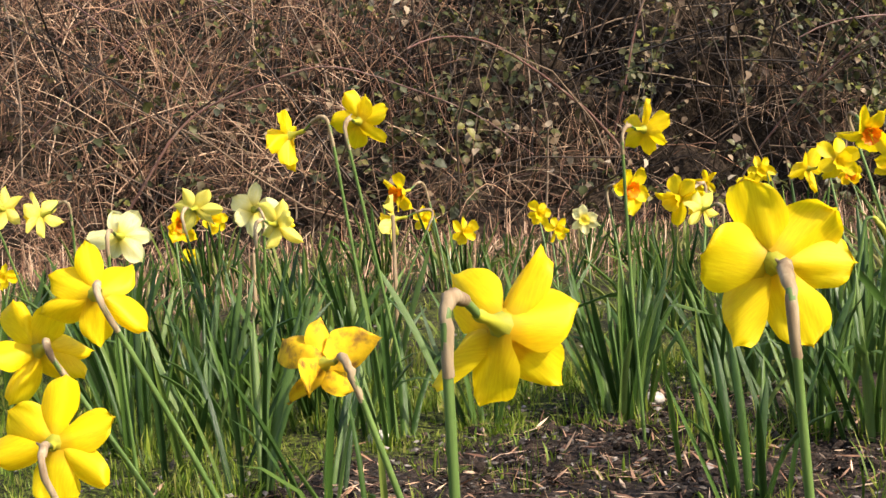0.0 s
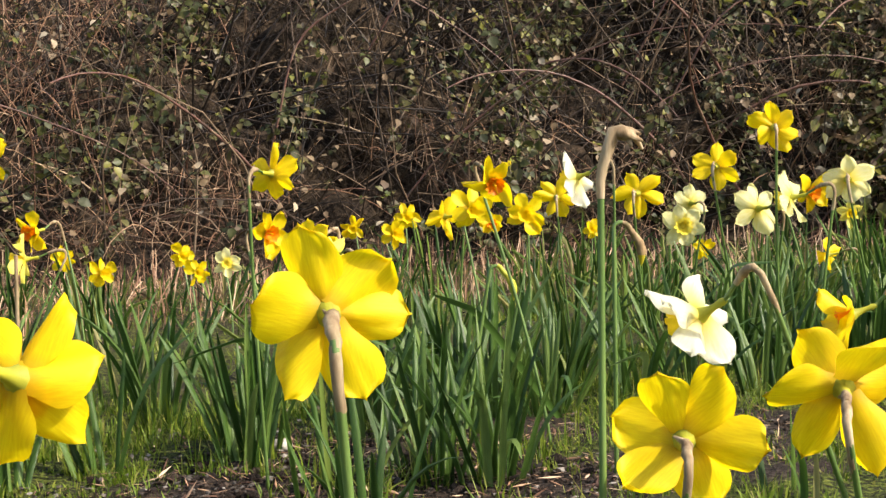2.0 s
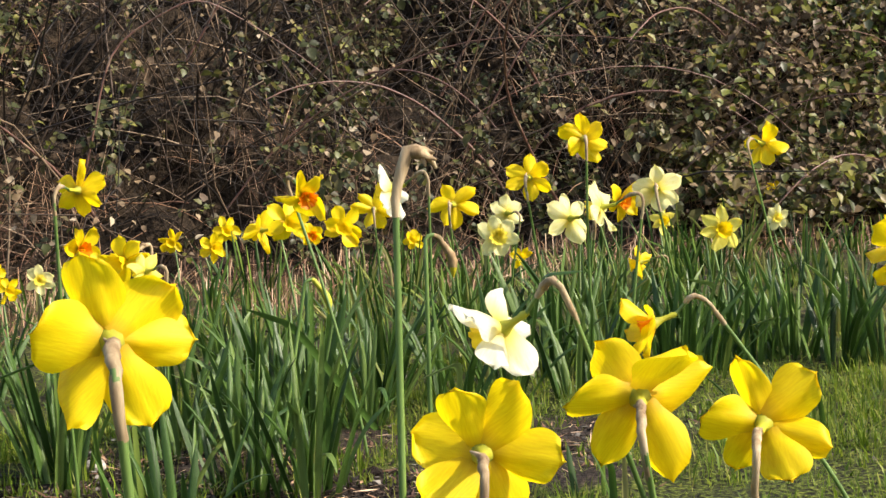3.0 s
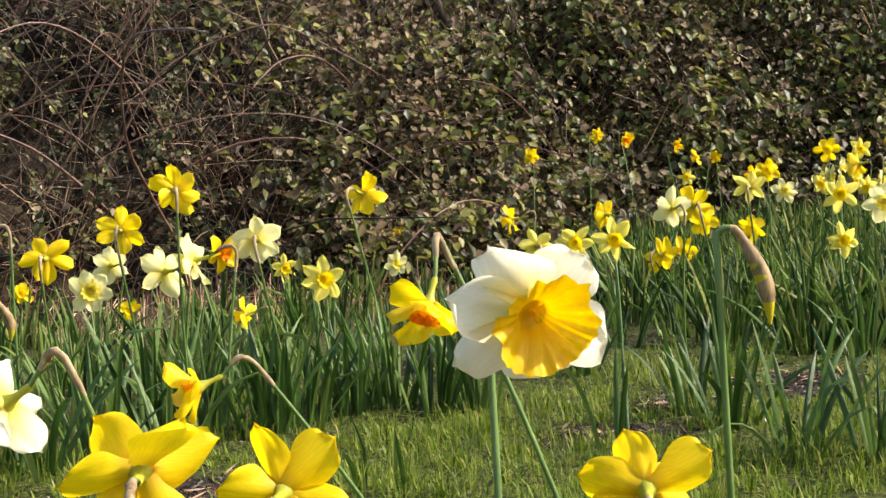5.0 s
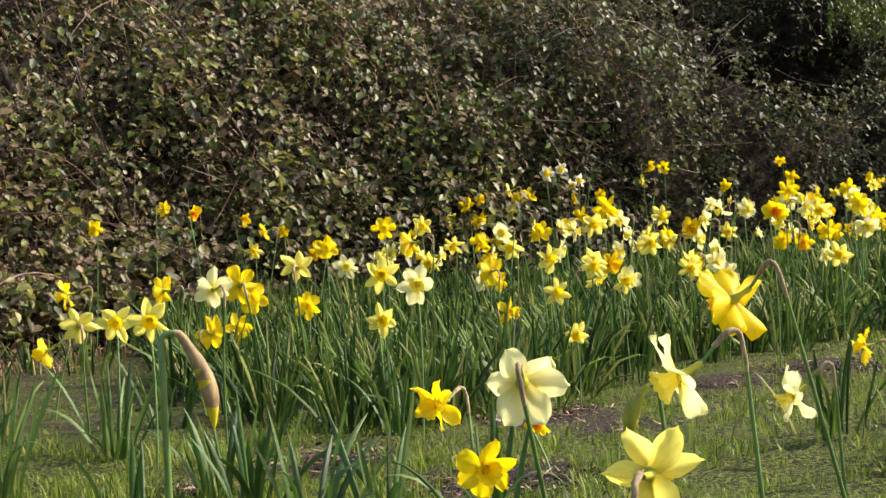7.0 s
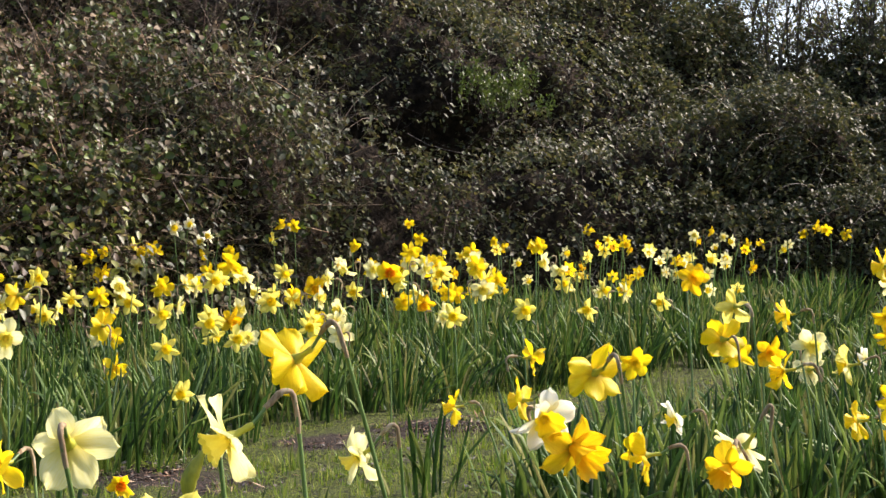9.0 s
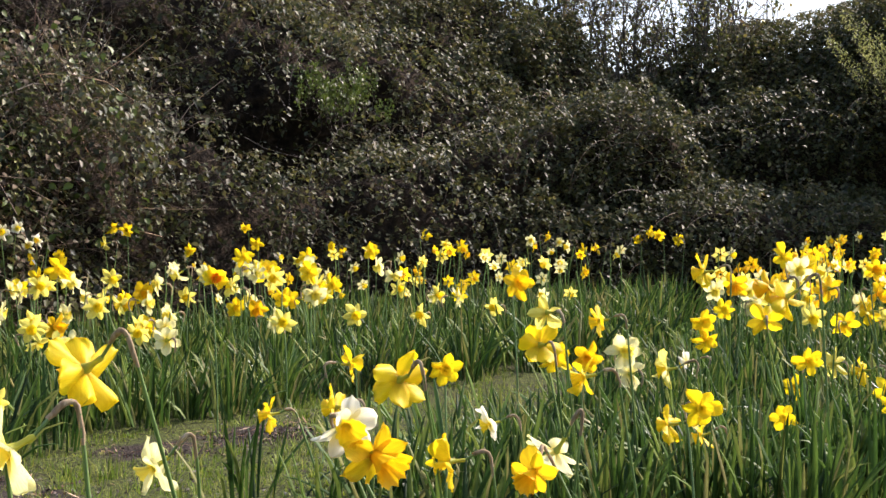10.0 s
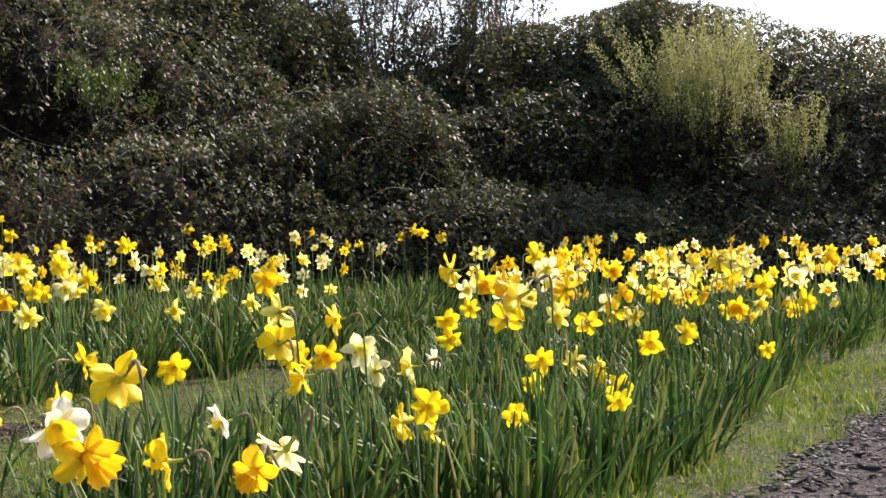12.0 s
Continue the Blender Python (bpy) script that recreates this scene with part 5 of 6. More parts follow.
daffodil("cream", 0.610, 3.816, 0.171, 267, 0, 0.83, (0.005, -0.009), 30)
daffodil("yellow", -0.733, 3.374, 0.176, 267, 0, 0.63, (-0.036, -0.001), 30)
daffodil("yellow", -0.432, 4.270, 0.117, 277, 0, 0.61, (0.005, 0.000), 0)
daffodil("orange", 0.774, 2.112, 0.391, 277, -30, 0.92, (0.073, -0.011), 30)
daffodil("yellow", 0.974, 3.080, 0.292, 111, -5, 1.00, (0.018, -0.011), 0)
daffodil("yellow", 0.966, 2.862, 0.319, 271, -5, 1.00, (0.019, -0.005), 30)
daffodil("orange", 1.557, 4.621, 0.183, 251, 0, 1.00, (0.037, -0.011), 45)
daffodil("yellow", 1.135, 3.025, 0.292, 251, 0, 1.00, (-0.003, 0.010), 45)
daffodil("yellow", 1.276, 3.236, 0.314, 71, 0, 1.00, (0.016, -0.019), 0)
daffodil("white", 1.119, 2.676, 0.374, 126, -15, 1.14, (0.052, -0.040), 30, 0.07, 0.012)
daffodil("yellow", 1.755, 4.258, 0.173, 251, 0, 0.74, (-0.014, 0.007), 15)
daffodil("yellow", 1.170, 4.346, 0.186, 281, 0, 1.00, (0.010, -0.004), 30)
daffodil("yellow", 1.304, 4.710, 0.214, 261, 0, 1.00, (-0.012, -0.002), 0)
daffodil("yellow", 1.190, 4.998, 0.172, 251, 0, 0.91, (0.007, -0.029), 30)
daffodil("yellow", 1.339, 2.923, 0.327, 61, 0, 1.06, (0.019, -0.000), 15)
daffodil("cream", 1.349, 2.727, 0.269, 251, 0, 1.00, (0.013, 0.005), 45)
daffodil("cream", 1.628, 3.289, 0.282, 91, 0, 1.00, (-0.001, 0.014), 30)
daffodil("yellow", 1.737, 3.462, 0.162, 251, 0, 0.61, (-0.000, -0.002), 0)
daffodil("yellow", 1.384, 2.646, 0.381, 59, 0, 1.01, (0.042, -0.014), 30)
daffodil("broad", 1.441, 2.525, 0.450, 66, 0, 0.98, (0.010, 0.008), 30)
daffodil("cream", 1.460, 2.627, 0.299, 101, -5, 1.11, (0.023, -0.001), 30)
daffodil("cream", 1.460, 2.498, 0.323, 131, -10, 1.12, (0.033, -0.017), 45, 0.07, 0.012)
daffodil("orange", 1.638, 2.763, 0.319, 291, -5, 1.00, (0.025, 0.007), 15)
daffodil("cream", 1.685, 2.688, 0.342, 61, -5, 1.20, (0.061, -0.015), 30)
daffodil("yellow", 1.767, 2.910, 0.176, 151, -10, 0.83, (0.023, -0.001), 45, 0.07, 0.012)
daffodil("lemon", 2.612, 4.260, 0.174, 251, 0, 1.00, (-0.003, -0.004), 30)
daffodil("lemon", 1.824, 2.677, 0.253, 256, 0, 1.05, (0.014, -0.005), 15)
daffodil("yellow", 1.912, 2.648, 0.422, 31, -10, 1.03, (0.056, -0.018), 15)
daffodil("yellow", 3.552, 5.014, 0.201, 251, 0, 1.00, (0.014, 0.008), 15)
daffodil("cream", 2.875, 4.015, 0.173, 251, 0, 0.89, (0.008, -0.007), 15)
daffodil("white", 0.652, 1.160, 0.301, 124, -30, 1.02, (0.145, -0.052), 15, 0.07, 0.012)
daffodil("broad", 0.507, 0.882, 0.260, 66, -5, 1.06, (-0.011, 0.019), 15)
daffodil("broad", 0.690, 1.007, 0.259, 63, 0, 1.25, (0.037, -0.018), 0)
daffodil("broad", 0.827, 1.051, 0.216, 51, 0, 1.17, (-0.009, -0.004), 15)
daffodil("orange", 0.924, 1.386, 0.260, 156, -20, 0.94, (0.217, -0.073), 30, 0.07, 0.012)
daffodil("broad", 1.061, 0.886, 0.203, 49, 0, 1.13, (0.013, -0.013), 30)
daffodil("split", 0.828, 0.728, 0.376, 254, -17, 1.14, (-0.025, 0.018), 45)
daffodil("orange", 0.957, 1.023, 0.357, 200, -60, 0.84, (0.116, -0.094), 45, 0.07, 0.012)
daffodil("yellow", 2.126, 1.422, 0.205, 180, -8, 0.98, (0.018, -0.048), 15, 0.07, 0.012)
daffodil("yellow", 1.829, 1.099, 0.176, 235, -5, 0.90, (0.016, -0.002), 30)
daffodil("cream", 1.776, 0.995, 0.293, 36, -24, 1.2, (0.021, -0.047), 0)
daffodil("orange", 2.647, 1.630, 0.097, 234, -5, 0.61, (0.017, -0.021), 0)
daffodil("cream", 1.800, 0.797, 0.306, 140, -26, 1.2, (0.070, -0.072), 15, 0.07, 0.016)
daffodil("broad", 1.991, 0.833, 0.378, 84, -30, 1.12, (0.105, -0.117), 0, 0.07, 0.012)
daffodil("cream", 2.138, 0.835, 0.245, 118, -35, 0.9, (0.058, -0.049), 15, 0.07, 0.012)
daffodil("lemon", 1.461, 0.622, 0.264, 20, -5, 0.97, (-0.010, 0.004), 0)
daffodil("lemon", 2.489, 2.671, 0.280, 230, 0, 1.00, (-0.010, -0.002), 0)
daffodil("lemon", 2.326, 2.351, 0.303, 230, -5, 1.00, (0.003, -0.002), 45)
daffodil("lemon", 2.536, 2.870, 0.266, 60, 0, 1.00, (0.010, -0.013), 15)
daffodil("yellow", 2.990, 2.924, 0.210, 20, -10, 1.00, (0.013, 0.000), 0)
daffodil("yellow", 2.863, 2.669, 0.342, 60, -5, 1.00, (0.061, -0.047), 15)
daffodil("yellow", 3.061, 2.842, 0.299, 230, 0, 1.00, (0.038, -0.046), 45)
daffodil("cream", 2.598, 2.464, 0.349, 70, -5, 1.00, (0.016, -0.007), 30)
daffodil("yellow", 3.470, 3.691, 0.289, 100, 0, 1.12, (0.014, -0.035), 0, 0.07, 0.012)
daffodil("yellow", 3.354, 3.228, 0.190, 240, 0, 1.00, (-0.007, -0.010), 0)
daffodil("yellow", 3.272, 3.926, 0.287, 140, -10, 1.12, (0.022, -0.027), 0, 0.07, 0.012)
daffodil("yellow", 2.717, 3.259, 0.179, 120, -20, 0.96, (0.012, -0.009), 0, 0.07, 0.012)
daffodil("lemon", 3.042, 2.655, 0.379, 40, 0, 1.00, (0.021, -0.025), 45)
daffodil("yellow", 3.618, 3.201, 0.237, 220, 0, 1.00, (-0.003, 0.008), 30)
daffodil("yellow", 3.962, 3.450, 0.403, 225, 0, 1.00, (-0.001, -0.001), 30)
daffodil("lemon", 3.084, 2.407, 0.355, 220, 0, 1.00, (-0.004, 0.005), 30)
daffodil("cream", 2.886, 2.121, 0.344, 220, -5, 1.00, (-0.001, -0.002), 0)
daffodil("yellow", 4.158, 3.369, 0.459, 220, 0, 0.93, (-0.002, -0.010), 0)
daffodil("orange", 3.980, 3.089, 0.411, 100, -10, 1.12, (0.032, -0.042), 45, 0.07, 0.012)
daffodil("lemon", 2.969, 2.307, 0.254, 230, 0, 0.88, (-0.014, -0.011), 45)
daffodil("cream", 4.364, 3.751, 0.322, 225, 0, 1.00, (-0.002, -0.002), 45)
daffodil("yellow", 4.137, 2.899, 0.313, 60, 0, 1.00, (0.019, -0.002), 30)
daffodil("yellow", 4.712, 3.335, 0.245, 225, 0, 1.00, (-0.007, -0.000), 45)
daffodil("yellow", 3.742, 2.533, 0.219, 250, -10, 0.85, (0.012, -0.005), 30)
daffodil("lemon", 3.758, 2.376, 0.272, 230, 0, 0.87, (-0.001, -0.004), 45)
daffodil("lemon", 4.384, 2.681, 0.314, 220, 0, 1.01, (0.001, 0.005), 0)
daffodil("lemon", 3.955, 2.283, 0.292, 230, -5, 0.85, (0.009, -0.004), 30)
daffodil("lemon", 4.020, 2.592, 0.356, 240, -5, 0.94, (0.011, 0.011), 45)
daffodil("yellow", 5.317, 3.578, 0.416, 220, 0, 1.00, (-0.008, -0.014), 0)
daffodil("yellow", 5.684, 3.704, 0.431, 230, 0, 1.00, (0.006, -0.015), 45)
daffodil("yellow", 5.487, 3.369, 0.502, 220, 0, 1.11, (0.011, 0.014), 0)
daffodil("yellow", 3.913, 4.620, 0.493, 220, 0, 0.78, (-0.013, -0.002), 45)
daffodil("lemon", 4.503, 4.383, 0.380, 220, 0, 0.82, (0.013, 0.010), 0)
daffodil("orange", 4.411, 2.053, 0.469, 220, 0, 0.97, (-0.007, -0.009), 45)
daffodil("yellow", 5.724, 2.683, 0.543, 220, 0, 0.93, (-0.000, 0.014), 30)
daffodil("cream", 6.182, 3.115, 0.475, 220, 0, 1.00, (-0.024, -0.009), 45)
daffodil("yellow", 6.032, 2.731, 0.498, 230, 0, 1.00, (-0.027, -0.000), 45)
daffodil("yellow", 6.415, 2.834, 0.361, 220, 0, 1.00, (0.014, -0.022), 45)
daffodil("yellow", 5.430, 2.936, 0.286, 220, 0, 1.00, (-0.006, -0.016), 45)
daffodil("yellow", 6.842, 2.964, 0.547, 220, 0, 1.00, (0.006, 0.008), 15)
daffodil("yellow", 5.573, 2.321, 0.483, 230, 0, 1.00, (0.006, 0.010), 45)
daffodil("broad", 2.534, 0.668, 0.330, 52, -18, 1.02, (0.041, -0.073), 45, 0.07, 0.012)
daffodil("bicolour", 2.356, 0.675, 0.280, 218, -10, 0.98, (0.034, -0.079), 15)
daffodil("trumpet", 2.366, 0.637, 0.243, 240, -26, 1.15, (0.041, -0.063), 30)
daffodil("yellow", 2.955, 0.971, 0.246, 84, -5, 0.85, (0.016, -0.072), 30, 0.07, 0.012)
daffodil("yellow", 3.374, 1.140, 0.295, 324, 0, 0.83, (0.013, -0.020), 30, 0.07, 0.012)
daffodil("yellow", 2.895, 0.738, 0.321, 204, 0, 0.67, (-0.010, 0.001), 15)
daffodil("yellow", 3.074, 1.166, 0.217, 119, -8, 0.73, (0.040, -0.107), 45, 0.07, 0.012)
daffodil("yellow", 2.545, 0.595, 0.213, 114, -5, 0.86, (0.031, -0.072), 45, 0.07, 0.012)
daffodil("trumpet", 2.712, 0.524, 0.182, 172, -26, 0.92, (0.067, -0.092), 0, 0.07, 0.012)
daffodil("cream", 3.110, 0.611, 0.164, 84, -55, 1.23, (-0.003, -0.026), 45, 0.07, 0.012)
daffodil("white", 3.196, 0.766, 0.199, 104, -15, 0.80, (0.028, -0.073), 0, 0.07, 0.012)
daffodil("yellow", 3.465, 0.626, 0.384, 94, -10, 0.77, (0.027, -0.074), 15, 0.07, 0.012)
daffodil("lemon", 3.149, 0.638, 0.410, 54, 0, 0.77, (0.011, -0.060), 0)
daffodil("broad", 3.618, 0.802, 0.326, 44, -5, 1.10, (0.042, -0.055), 15)
daffodil("yellow", 3.721, 0.803, 0.292, 214, -5, 0.88, (0.019, -0.023), 15)
daffodil("trumpet", 3.741, 0.737, 0.292, 209, 0, 0.87, (0.006, 0.014), 0)
daffodil("cream", 3.518, 0.592, 0.320, 214, 0, 0.86, (0.011, -0.015), 0)
daffodil("yellow", 2.583, 0.404, 0.336, 99, -10, 0.67, (0.039, -0.084), 0, 0.07, 0.012)
daffodil("cream", 4.463, 0.822, 0.207, 44, -10, 1.00, (0.012, -0.008), 30)
daffodil("yellow", 4.453, 0.625, 0.346, 209, 0, 0.82, (0.011, 0.002), 30)
daffodil("yellow", 4.457, 0.619, 0.296, 219, -5, 0.78, (0.009, 0.000), 45)
daffodil("yellow", 3.510, 0.498, 0.176, 84, -5, 0.83, (0.011, -0.028), 45, 0.07, 0.012)
daffodil("yellow", 3.147, 0.361, 0.243, 219, -5, 0.81, (-0.010, 0.008), 0)
daffodil("yellow", 3.470, 0.423, 0.160, 104, -20, 0.69, (0.021, -0.043), 45, 0.07, 0.012)
daffodil("lemon", 4.433, 0.714, 0.223, 104, -10, 1.12, (0.040, -0.040), 30, 0.07, 0.012)
daffodil("white", 5.027, 0.792, 0.204, 94, -10, 0.96, (0.033, -0.017), 30, 0.07, 0.012)
daffodil("lemon", 3.569, 2.182, 0.178, 214, -20, 0.78, (-0.004, -0.009), 45)
daffodil("cream", 4.460, 2.247, 0.283, 54, -5, 1.00, (0.003, -0.001), 30)
daffodil("lemon", 4.985, 2.686, 0.278, 209, 0, 1.00, (0.019, 0.015), 30)
daffodil("lemon", 4.977, 2.123, 0.320, 204, 0, 1.00, (-0.006, -0.011), 0)
daffodil("lemon", 5.073, 1.910, 0.342, 219, -5, 1.00, (-0.006, -0.010), 0)
daffodil("lemon", 5.725, 2.392, 0.478, 204, 0, 1.00, (-0.003, -0.015), 15)
daffodil("yellow", 6.745, 2.788, 0.421, 209, 0, 1.00, (-0.010, -0.013), 15)
daffodil("yellow", 5.551, 2.064, 0.558, 214, 0, 0.75, (0.009, 0.019), 45)
daffodil("lemon", 6.870, 2.513, 0.405, 214, 0, 1.00, (0.013, -0.007), 45)
daffodil("yellow", 6.291, 2.806, 0.374, 209, 0, 1.00, (-0.014, -0.005), 45)
daffodil("yellow", 3.934, 0.039, 0.322, 193, -5, 0.74, (-0.017, 0.002), 0)
daffodil("yellow", 4.501, -0.003, 0.323, 213, -5, 0.82, (0.008, -0.010), 45)
daffodil("yellow", 5.358, -0.192, 0.237, 193, 0, 0.64, (-0.005, 0.006), 45)
daffodil("yellow", 3.843, 0.270, 0.285, 203, 0, 0.70, (0.005, 0.002), 45)
daffodil("yellow", 4.343, 0.371, 0.192, 193, 0, 0.74, (0.005, -0.056), 30)
daffodil("lemon", 4.950, 0.349, 0.213, 43, -5, 0.97, (0.025, -0.049), 45)
daffodil("yellow", 4.884, 0.265, 0.199, 73, -5, 0.93, (-0.009, -0.036), 30, 0.07, 0.012)
daffodil("yellow", 4.308, 0.147, 0.189, 208, 0, 0.86, (-0.033, 0.000), 15)
daffodil("yellow", 3.659, 0.076, 0.216, 203, -5, 0.62, (0.005, -0.021), 0)
daffodil("yellow", 3.701, 0.302, 0.177, 198, 0, 0.67, (-0.001, -0.091), 0)
daffodil("yellow", 5.294, 0.362, 0.316, 353, -5, 1.00, (0.003, -0.043), 15)
daffodil("yellow", 6.036, 0.359, 0.331, 73, 0, 1.12, (-0.000, -0.023), 45, 0.07, 0.012)
daffodil("lemon", 6.050, 0.299, 0.310, 213, 0, 1.00, (0.004, -0.012), 15)
daffodil("trumpet", 4.232, 0.411, 0.442, 73, -10, 1.07, (0.014, -0.088), 30, 0.07, 0.012)
daffodil("broad", 3.618, 0.280, 0.429, 93, -30, 1.12, (0.016, -0.085), 45, 0.07, 0.012)
daffodil("yellow", 4.391, 0.451, 0.355, 13, -10, 1.00, (0.022, -0.030), 45)
daffodil("trumpet", 4.351, 0.288, 0.435, 33, 0, 0.81, (-0.005, 0.003), 30)
daffodil("lemon", 5.272, 0.457, 0.334, 203, -15, 1.00, (-0.018, -0.020), 30)
daffodil("yellow", 4.799, 0.636, 0.370, 203, 0, 0.71, (0.012, -0.009), 0)
daffodil("yellow", 6.519, 0.260, 0.384, 198, 0, 1.00, (-0.013, -0.010), 0)
daffodil("yellow", 6.710, 0.173, 0.359, 73, 0, 1.12, (0.013, 0.010), 15, 0.07, 0.012)
daffodil("trumpet", 4.555, 1.166, 0.451, 213, 0, 1.08, (-0.012, 0.001), 45)
daffodil("yellow", 4.820, 0.694, 0.477, 83, -5, 1.12, (0.024, -0.063), 15, 0.07, 0.012)
daffodil("lemon", 5.860, -0.052, 0.438, 198, 0, 1.00, (0.011, 0.003), 45)
daffodil("yellow", 6.192, -0.316, 0.370, 203, 0, 1.00, (0.006, 0.005), 15)
daffodil("yellow", 6.453, -0.154, 0.419, 193, 0, 1.00, (0.012, 0.013), 0)
daffodil("yellow", 6.120, -0.010, 0.513, 43, 0, 1.00, (0.014, 0.002), 0)
daffodil("yellow", 6.921, -0.007, 0.309, 193, 0, 0.91, (-0.002, 0.000), 30)
daffodil("yellow", 6.747, -0.092, 0.292, 223, 0, 0.89, (-0.009, 0.018), 15)
daffodil("yellow", 7.006, -0.269, 0.309, 193, 0, 0.86, (0.017, 0.009), 0)
daffodil("trumpet", 4.663, 0.210, 0.480, 203, 0, 0.72, (-0.003, -0.016), 30)
daffodil("lemon", 7.131, -0.045, 0.496, 193, 0, 1.00, (0.007, -0.000), 0)
daffodil("white", 6.023, 4.047, 0.671, 221, -9, 0.85, (0.025, -0.026), 0)
daffodil("white", 6.095, 4.018, 0.687, 226, -5, 0.68, (0.006, 0.066), 45)
daffodil("white", 6.182, 3.969, 0.636, 161, -8, 0.78, (-0.006, 0.017), 45)
daffodil("yellow", 6.546, 3.827, 0.692, 265, -20, 0.79, (0.031, 0.013), 0)
daffodil("yellow", 6.617, 3.792, 0.687, 209, -12, 0.74, (0.005, -0.008), 45)
daffodil("lemon", 6.516, 3.839, 0.623, 122, -8, 0.80, (-0.046, -0.024), 15)
daffodil("yellow", 6.943, 3.649, 0.591, 225, -16, 0.74, (-0.006, -0.001), 30)
daffodil("yellow", 5.687, 4.183, 0.558, 287, -7, 0.75, (-0.014, 0.012), 45)
daffodil("lemon", 5.841, 4.120, 0.595, 134, -20, 0.83, (-0.022, 0.030), 15)
daffodil("yellow", 5.921, 4.083, 0.575, 214, -10, 0.86, (0.021, -0.015), 15)
daffodil("yellow", 6.169, 3.988, 0.557, 126, -12, 0.69, (-0.044, 0.036), 45)
daffodil("yellow", 6.284, 3.931, 0.570, 249, -18, 0.71, (0.039, 0.017), 0)
daffodil("yellow", 7.268, 3.517, 0.706, 187, -17, 0.63, (0.033, -0.005), 30)
daffodil("yellow", 7.330, 3.490, 0.626, 199, -3, 0.84, (0.024, -0.003), 0)
daffodil("lemon", 7.552, 3.368, 0.539, 199, -1, 0.75, (0.007, 0.051), 30)
daffodil("yellow", 7.682, 3.235, 0.611, 167, -1, 0.69, (-0.021, -0.052), 30)
daffodil("yellow", 7.741, 3.204, 0.579, 160, -8, 0.71, (0.046, 0.014), 0)
daffodil("yellow", 7.857, 3.094, 0.590, 171, -1, 0.86, (0.006, -0.015), 15)
daffodil("yellow", 8.099, 2.878, 0.679, 246, -12, 0.75, (-0.008, -0.003), 45)
daffodil("lemon", 8.194, 2.802, 0.625, 199, -2, 0.70, (-0.019, 0.019), 15)
daffodil("yellow", 8.260, 2.742, 0.618, 259, -6, 0.71, (0.010, 0.024), 30)
daffodil("yellow", 8.384, 2.637, 0.574, 168, -5, 0.63, (0.028, 0.011), 30)
daffodil("cream", 8.614, 2.452, 0.649, 197, -2, 0.77, (0.022, 0.006), 30)
daffodil("cream", 8.756, 2.333, 0.639, 222, -1, 0.69, (0.002, -0.009), 0)
daffodil("yellow", 8.697, 2.386, 0.671, 264, -16, 0.70, (-0.005, 0.006), 15)
daffodil("yellow", 8.814, 2.209, 0.603, 275, -10, 0.67, (-0.028, 0.012), 0)
daffodil("yellow", 8.856, 2.133, 0.602, 106, -13, 0.73, (-0.029, 0.007), 30)
daffodil("yellow", 8.971, 1.929, 0.651, 172, 0, 0.67, (-0.014, -0.007), 0)
daffodil("yellow", 8.983, 1.874, 0.695, 304, -10, 0.82, (0.011, 0.007), 30)
daffodil("yellow", 9.018, 1.815, 0.675, 168, -10, 0.82, (-0.023, -0.028), 30)
daffodil("yellow", 9.061, 1.717, 0.648, 152, -4, 0.82, (-0.011, -0.002), 45)
daffodil("yellow", 4.208, 4.569, 0.562, 271, -11, 0.72, (-0.038, 0.024), 15)
daffodil("orange", 4.335, 4.542, 0.537, 245, -1, 0.87, (0.022, -0.045), 15)
daffodil("orange", 4.533, 4.475, 0.509, 272, -19, 0.81, (0.015, -0.025), 30)
daffodil("yellow", 4.639, 4.459, 0.456, 136, -18, 0.83, (-0.011, 0.010), 15)
daffodil("yellow", 4.720, 4.438, 0.453, 222, -19, 0.63, (0.008, -0.023), 15)
daffodil("white", 4.575, 4.462, 0.382, 304, -2, 0.63, (-0.026, -0.010), 30)
daffodil("yellow", 5.622, 4.201, 0.537, 222, -13, 0.79, (-0.020, -0.003), 0)
daffodil("yellow", 5.875, 4.108, 0.556, 198, -3, 0.74, (0.013, 0.004), 15)
daffodil("white", 6.139, 3.986, 0.611, 174, -17, 0.75, (0.005, -0.011), 30)
drooping_bud(1.179, 0.917, 0.397, 312, 0.075, 0.0068, (0.004, -0.004))
drooping_bud(1.979, 0.937, 0.266, 130, 0.060, 0.0090, (0.018, -0.022), skin=tube_green, label="plump green daffodil bud nodding on its stem")
drooping_bud(0.801, 2.223, 0.254, 341, 0.045, 0.0055, (-0.048, 0.017), skin=tube_green, label="slim yellow-green daffodil bud on an arched stem")
drooping_bud(0.869, 1.887, 0.330, 351, 0.050, 0.0060, (-0.007, 0.002))
spent_flower(0.461, 0.891, 0.451, 341, (-0.012, 0.000))
far_flowers()

# ---- leaves, grass and what lies on the ground ----
leaf_clump(0.45, 2.25, 11, 0.20)
leaf_clump(-0.57, 2.5, 13, 0.25)
leaf_clump(-0.2, 2.3, 12, 0.26)
leaf_clump(-0.04, 2.4, 14, 0.25)
leaf_clump(-0.36, 2.56, 13, 0.26)
leaf_clump(-0.16, 2.56, 14, 0.27)
leaf_clump(0.05, 2.58, 12, 0.26)
leaf_clump(-0.62, 2.78, 12, 0.27)
leaf_clump(0.33, 2.62, 12, 0.24)
leaf_clump(-0.48, 2.95, 12, 0.26)
leaf_clump(0.9, 2.55, 12, 0.25)
leaf_clump(1.05, 2.6, 12, 0.24)
leaf_clump(1.4, 2.62, 12, 0.25)
leaf_clump(0.43, 2.30, 8, 0.23)
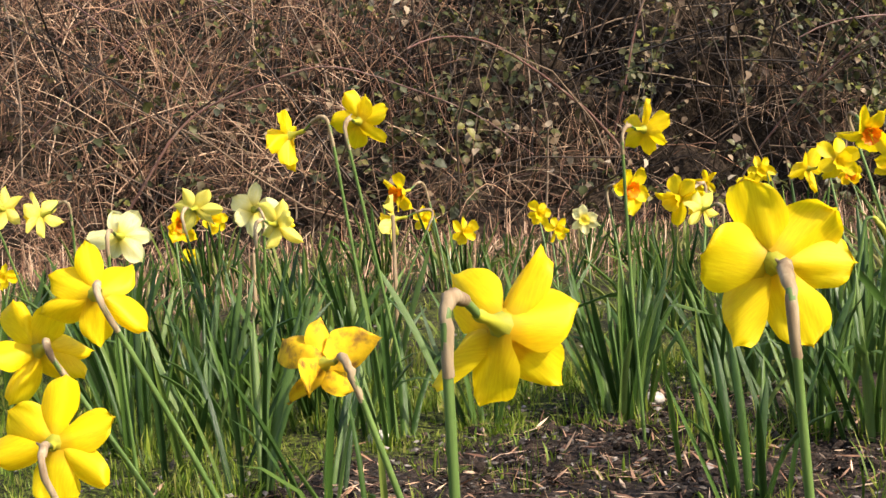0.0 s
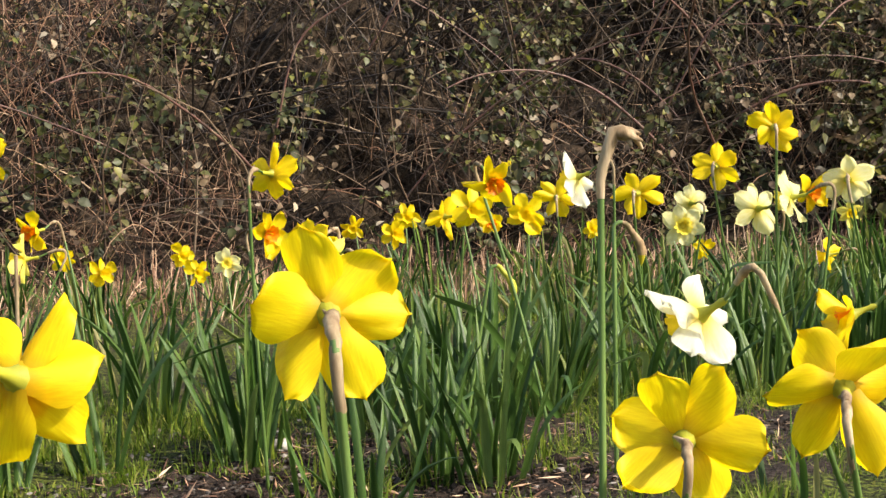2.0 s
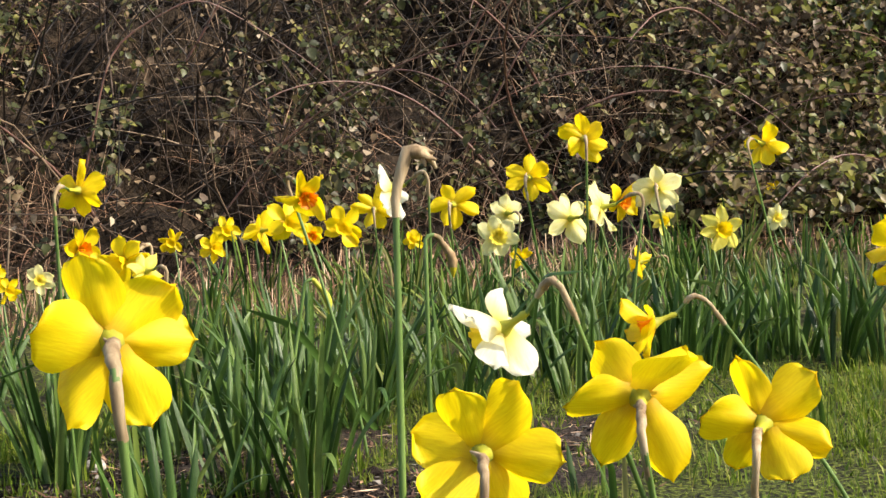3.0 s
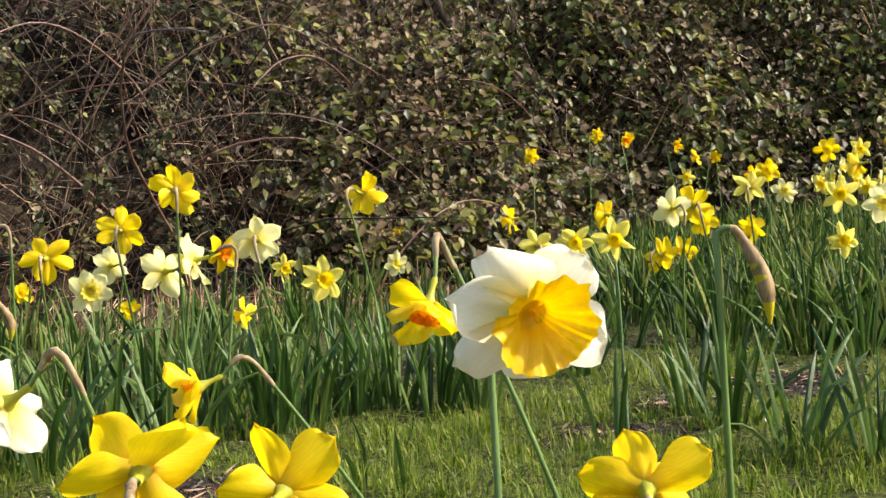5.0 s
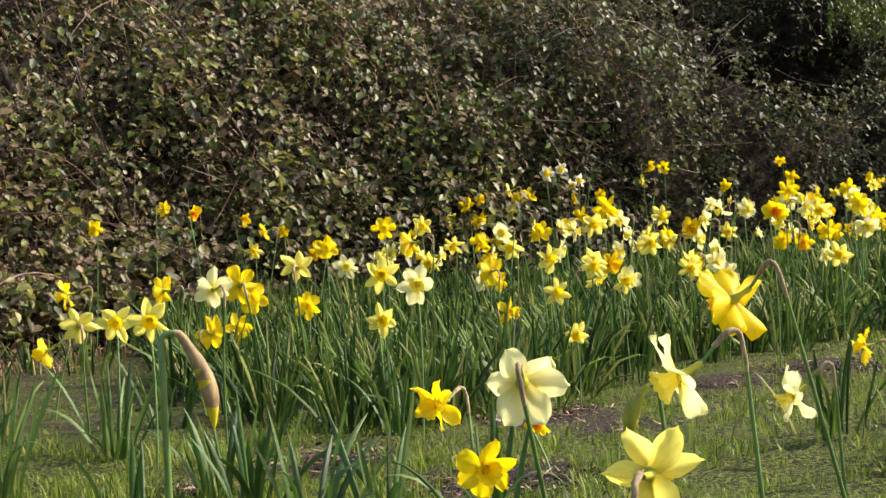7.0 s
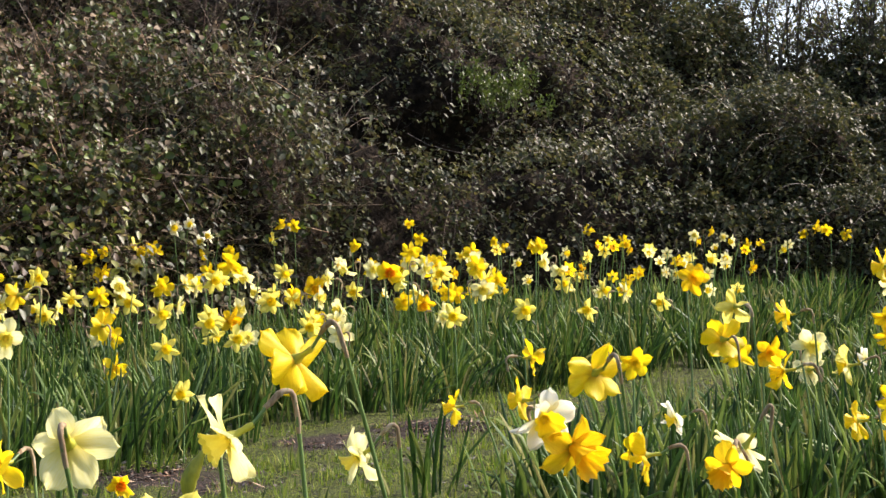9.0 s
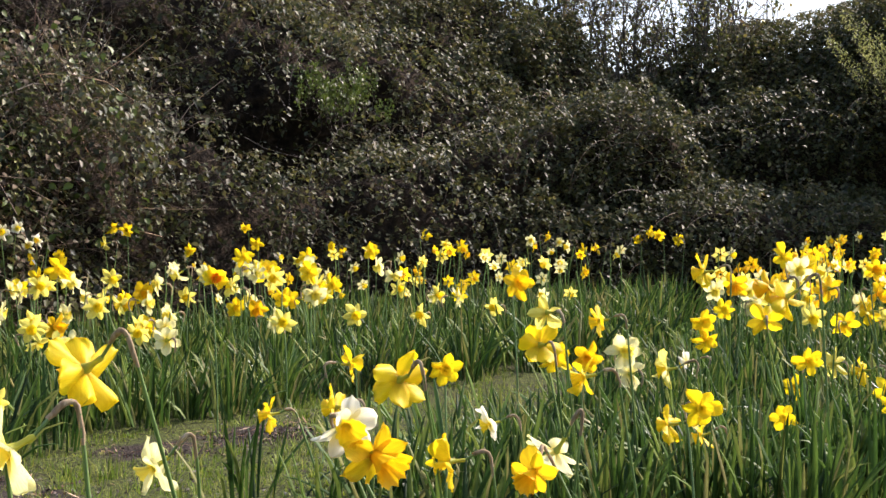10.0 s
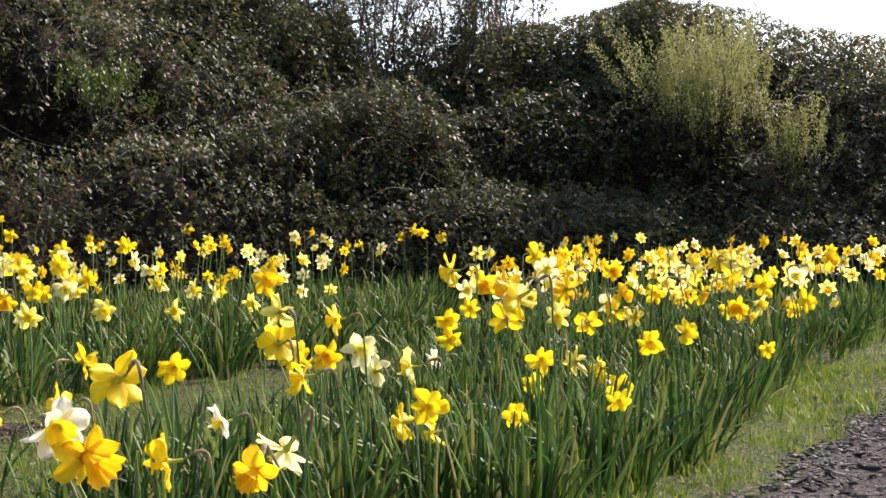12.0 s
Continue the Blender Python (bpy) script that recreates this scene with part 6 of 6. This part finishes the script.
leaf_clump(0.22, 2.22, 5, 0.26)
leaf_clump(0.03, 2.23, 6, 0.20)
leaf_clump(-0.12, 2.19, 11, 0.23)
leaf_clump(-0.29, 2.22, 11, 0.23)
leaf_clump(0.61, 2.27, 10, 0.20)
leaf_clump(0.75, 2.25, 10, 0.20)
leaf_clump(0.08, 2.15, 7, 0.23)
leaf_clump(0.48, 1.68, 8, 0.20)
leaf_clump(-0.02, 1.86, 5, 0.20)
leaf_clump(-0.11, 1.89, 6, 0.26)
leaf_clump(0.72, 1.96, 8, 0.20)
leaf_clump(0.42, 2.19, 12, 0.23)
leaf_clump(0.64, 2.43, 12, 0.23)
leaf_clump(0.79, 2.39, 13, 0.23)
leaf_clump(0.82, 2.31, 13, 0.26)
leaf_clump(0.93, 2.35, 16, 0.20)
leaf_clump(0.64, 1.97, 7, 0.26)
leaf_clump(1.23, 2.46, 12, 0.23)
leaf_clump(0.62, 2.02, 8, 0.20)
leaf_clump(0.69, 1.90, 6, 0.26)
leaf_clump(1.11, 2.41, 10, 0.23)
leaf_clump(1.34, 2.38, 10, 0.23)
leaf_clump(1.77, 2.49, 11, 0.20)
leaf_clump(1.86, 2.49, 12, 0.23)
leaf_clump(1.87, 2.37, 10, 0.23)
leaf_clump(1.96, 2.35, 12, 0.26)
leaf_clump(1.54, 2.43, 10, 0.23)
leaf_clump(1.66, 2.48, 12, 0.23)
leaf_clump(2.18, 1.98, 12, 0.20)
leaf_clump(2.13, 1.85, 10, 0.23)
leaf_clump(1.49, 2.54, 11, 0.20)
leaf_clump(1.57, 2.82, 12, 0.26)
leaf_clump(1.60, 2.45, 14, 0.23)
leaf_clump(1.89, 2.54, 12, 0.23)
leaf_clump(2.37, 2.53, 12, 0.23)
leaf_clump(1.84, 1.82, 3, 0.23)
leaf_clump(2.07, 1.48, 6, 0.26)
leaf_clump(2.00, 1.58, 8, 0.23)
leaf_clump(2.15, 1.35, 6, 0.26)
leaf_clump(1.89, 2.80, 10, 0.23)
leaf_clump(1.86, 3.15, 12, 0.20)
leaf_clump(2.74, 2.81, 12, 0.20)
leaf_clump(2.92, 2.23, 12, 0.20)
leaf_clump(5.26, 2.29, 14, 0.23)
leaf_clump(4.36, 1.00, 10, 0.23)
leaf_clump(3.98, 0.55, 12, 0.20)
leaf_clump(3.63, 1.24, 8, 0.23)
leaf_clump(3.93, 0.16, 18, 0.26)
leaf_clump(4.58, 0.13, 16, 0.20)
leaf_clump(5.11, 0.03, 14, 0.20)
leaf_clump(3.65, 0.55, 12, 0.20)
leaf_clump(3.86, 0.41, 14, 0.20)
leaf_clump(3.69, 0.74, 10, 0.20)
leaf_clump(3.54, 0.98, 10, 0.26)
leaf_clump(5.38, -0.14, 12, 0.23)
leaf_clump(4.28, 0.34, 14, 0.26)
folded_leaf((0.442, 2.249, -0.010), (0.429, 2.176, 0.187), (0.303, 2.119, 0.160), 0.0065)
folded_leaf((0.450, 2.246, -0.010), (0.488, 2.171, 0.164), (0.540, 2.107, 0.149), 0.0040)
folded_leaf((1.283, 2.495, -0.010), (1.183, 2.197, 0.238), (1.227, 2.119, 0.246), 0.0060)
folded_leaf((0.937, 2.286, -0.010), (0.780, 2.225, 0.191), (0.699, 2.192, 0.226), 0.0060)
folded_leaf((1.094, 2.357, -0.010), (0.901, 1.864, 0.165), (0.829, 1.825, 0.155), 0.0060)
folded_leaf((1.696, 2.619, -0.010), (1.517, 2.209, 0.194), (1.444, 2.193, 0.212), 0.0050)
folded_leaf((1.702, 2.500, -0.010), (1.479, 1.980, 0.163), (1.412, 1.957, 0.158), 0.0060)
cut_stem(0.101, 2.603, 0.303, 0.01)
cut_stem(-0.156, 2.811, 0.240, 0.01)
stone(0.48, 2.27, 0.016)
stone(0.48, 2.28, 0.017)
stone(0.30, 2.67, 0.012)
stone(0.06, 2.16, 0.018)
stone(1.21, 2.39, 0.012)
stone(0.59, 2.33, 0.008)
stone(2.18, 1.83, 0.010)
plant_foliage()
grow_grass()
strew_ground()
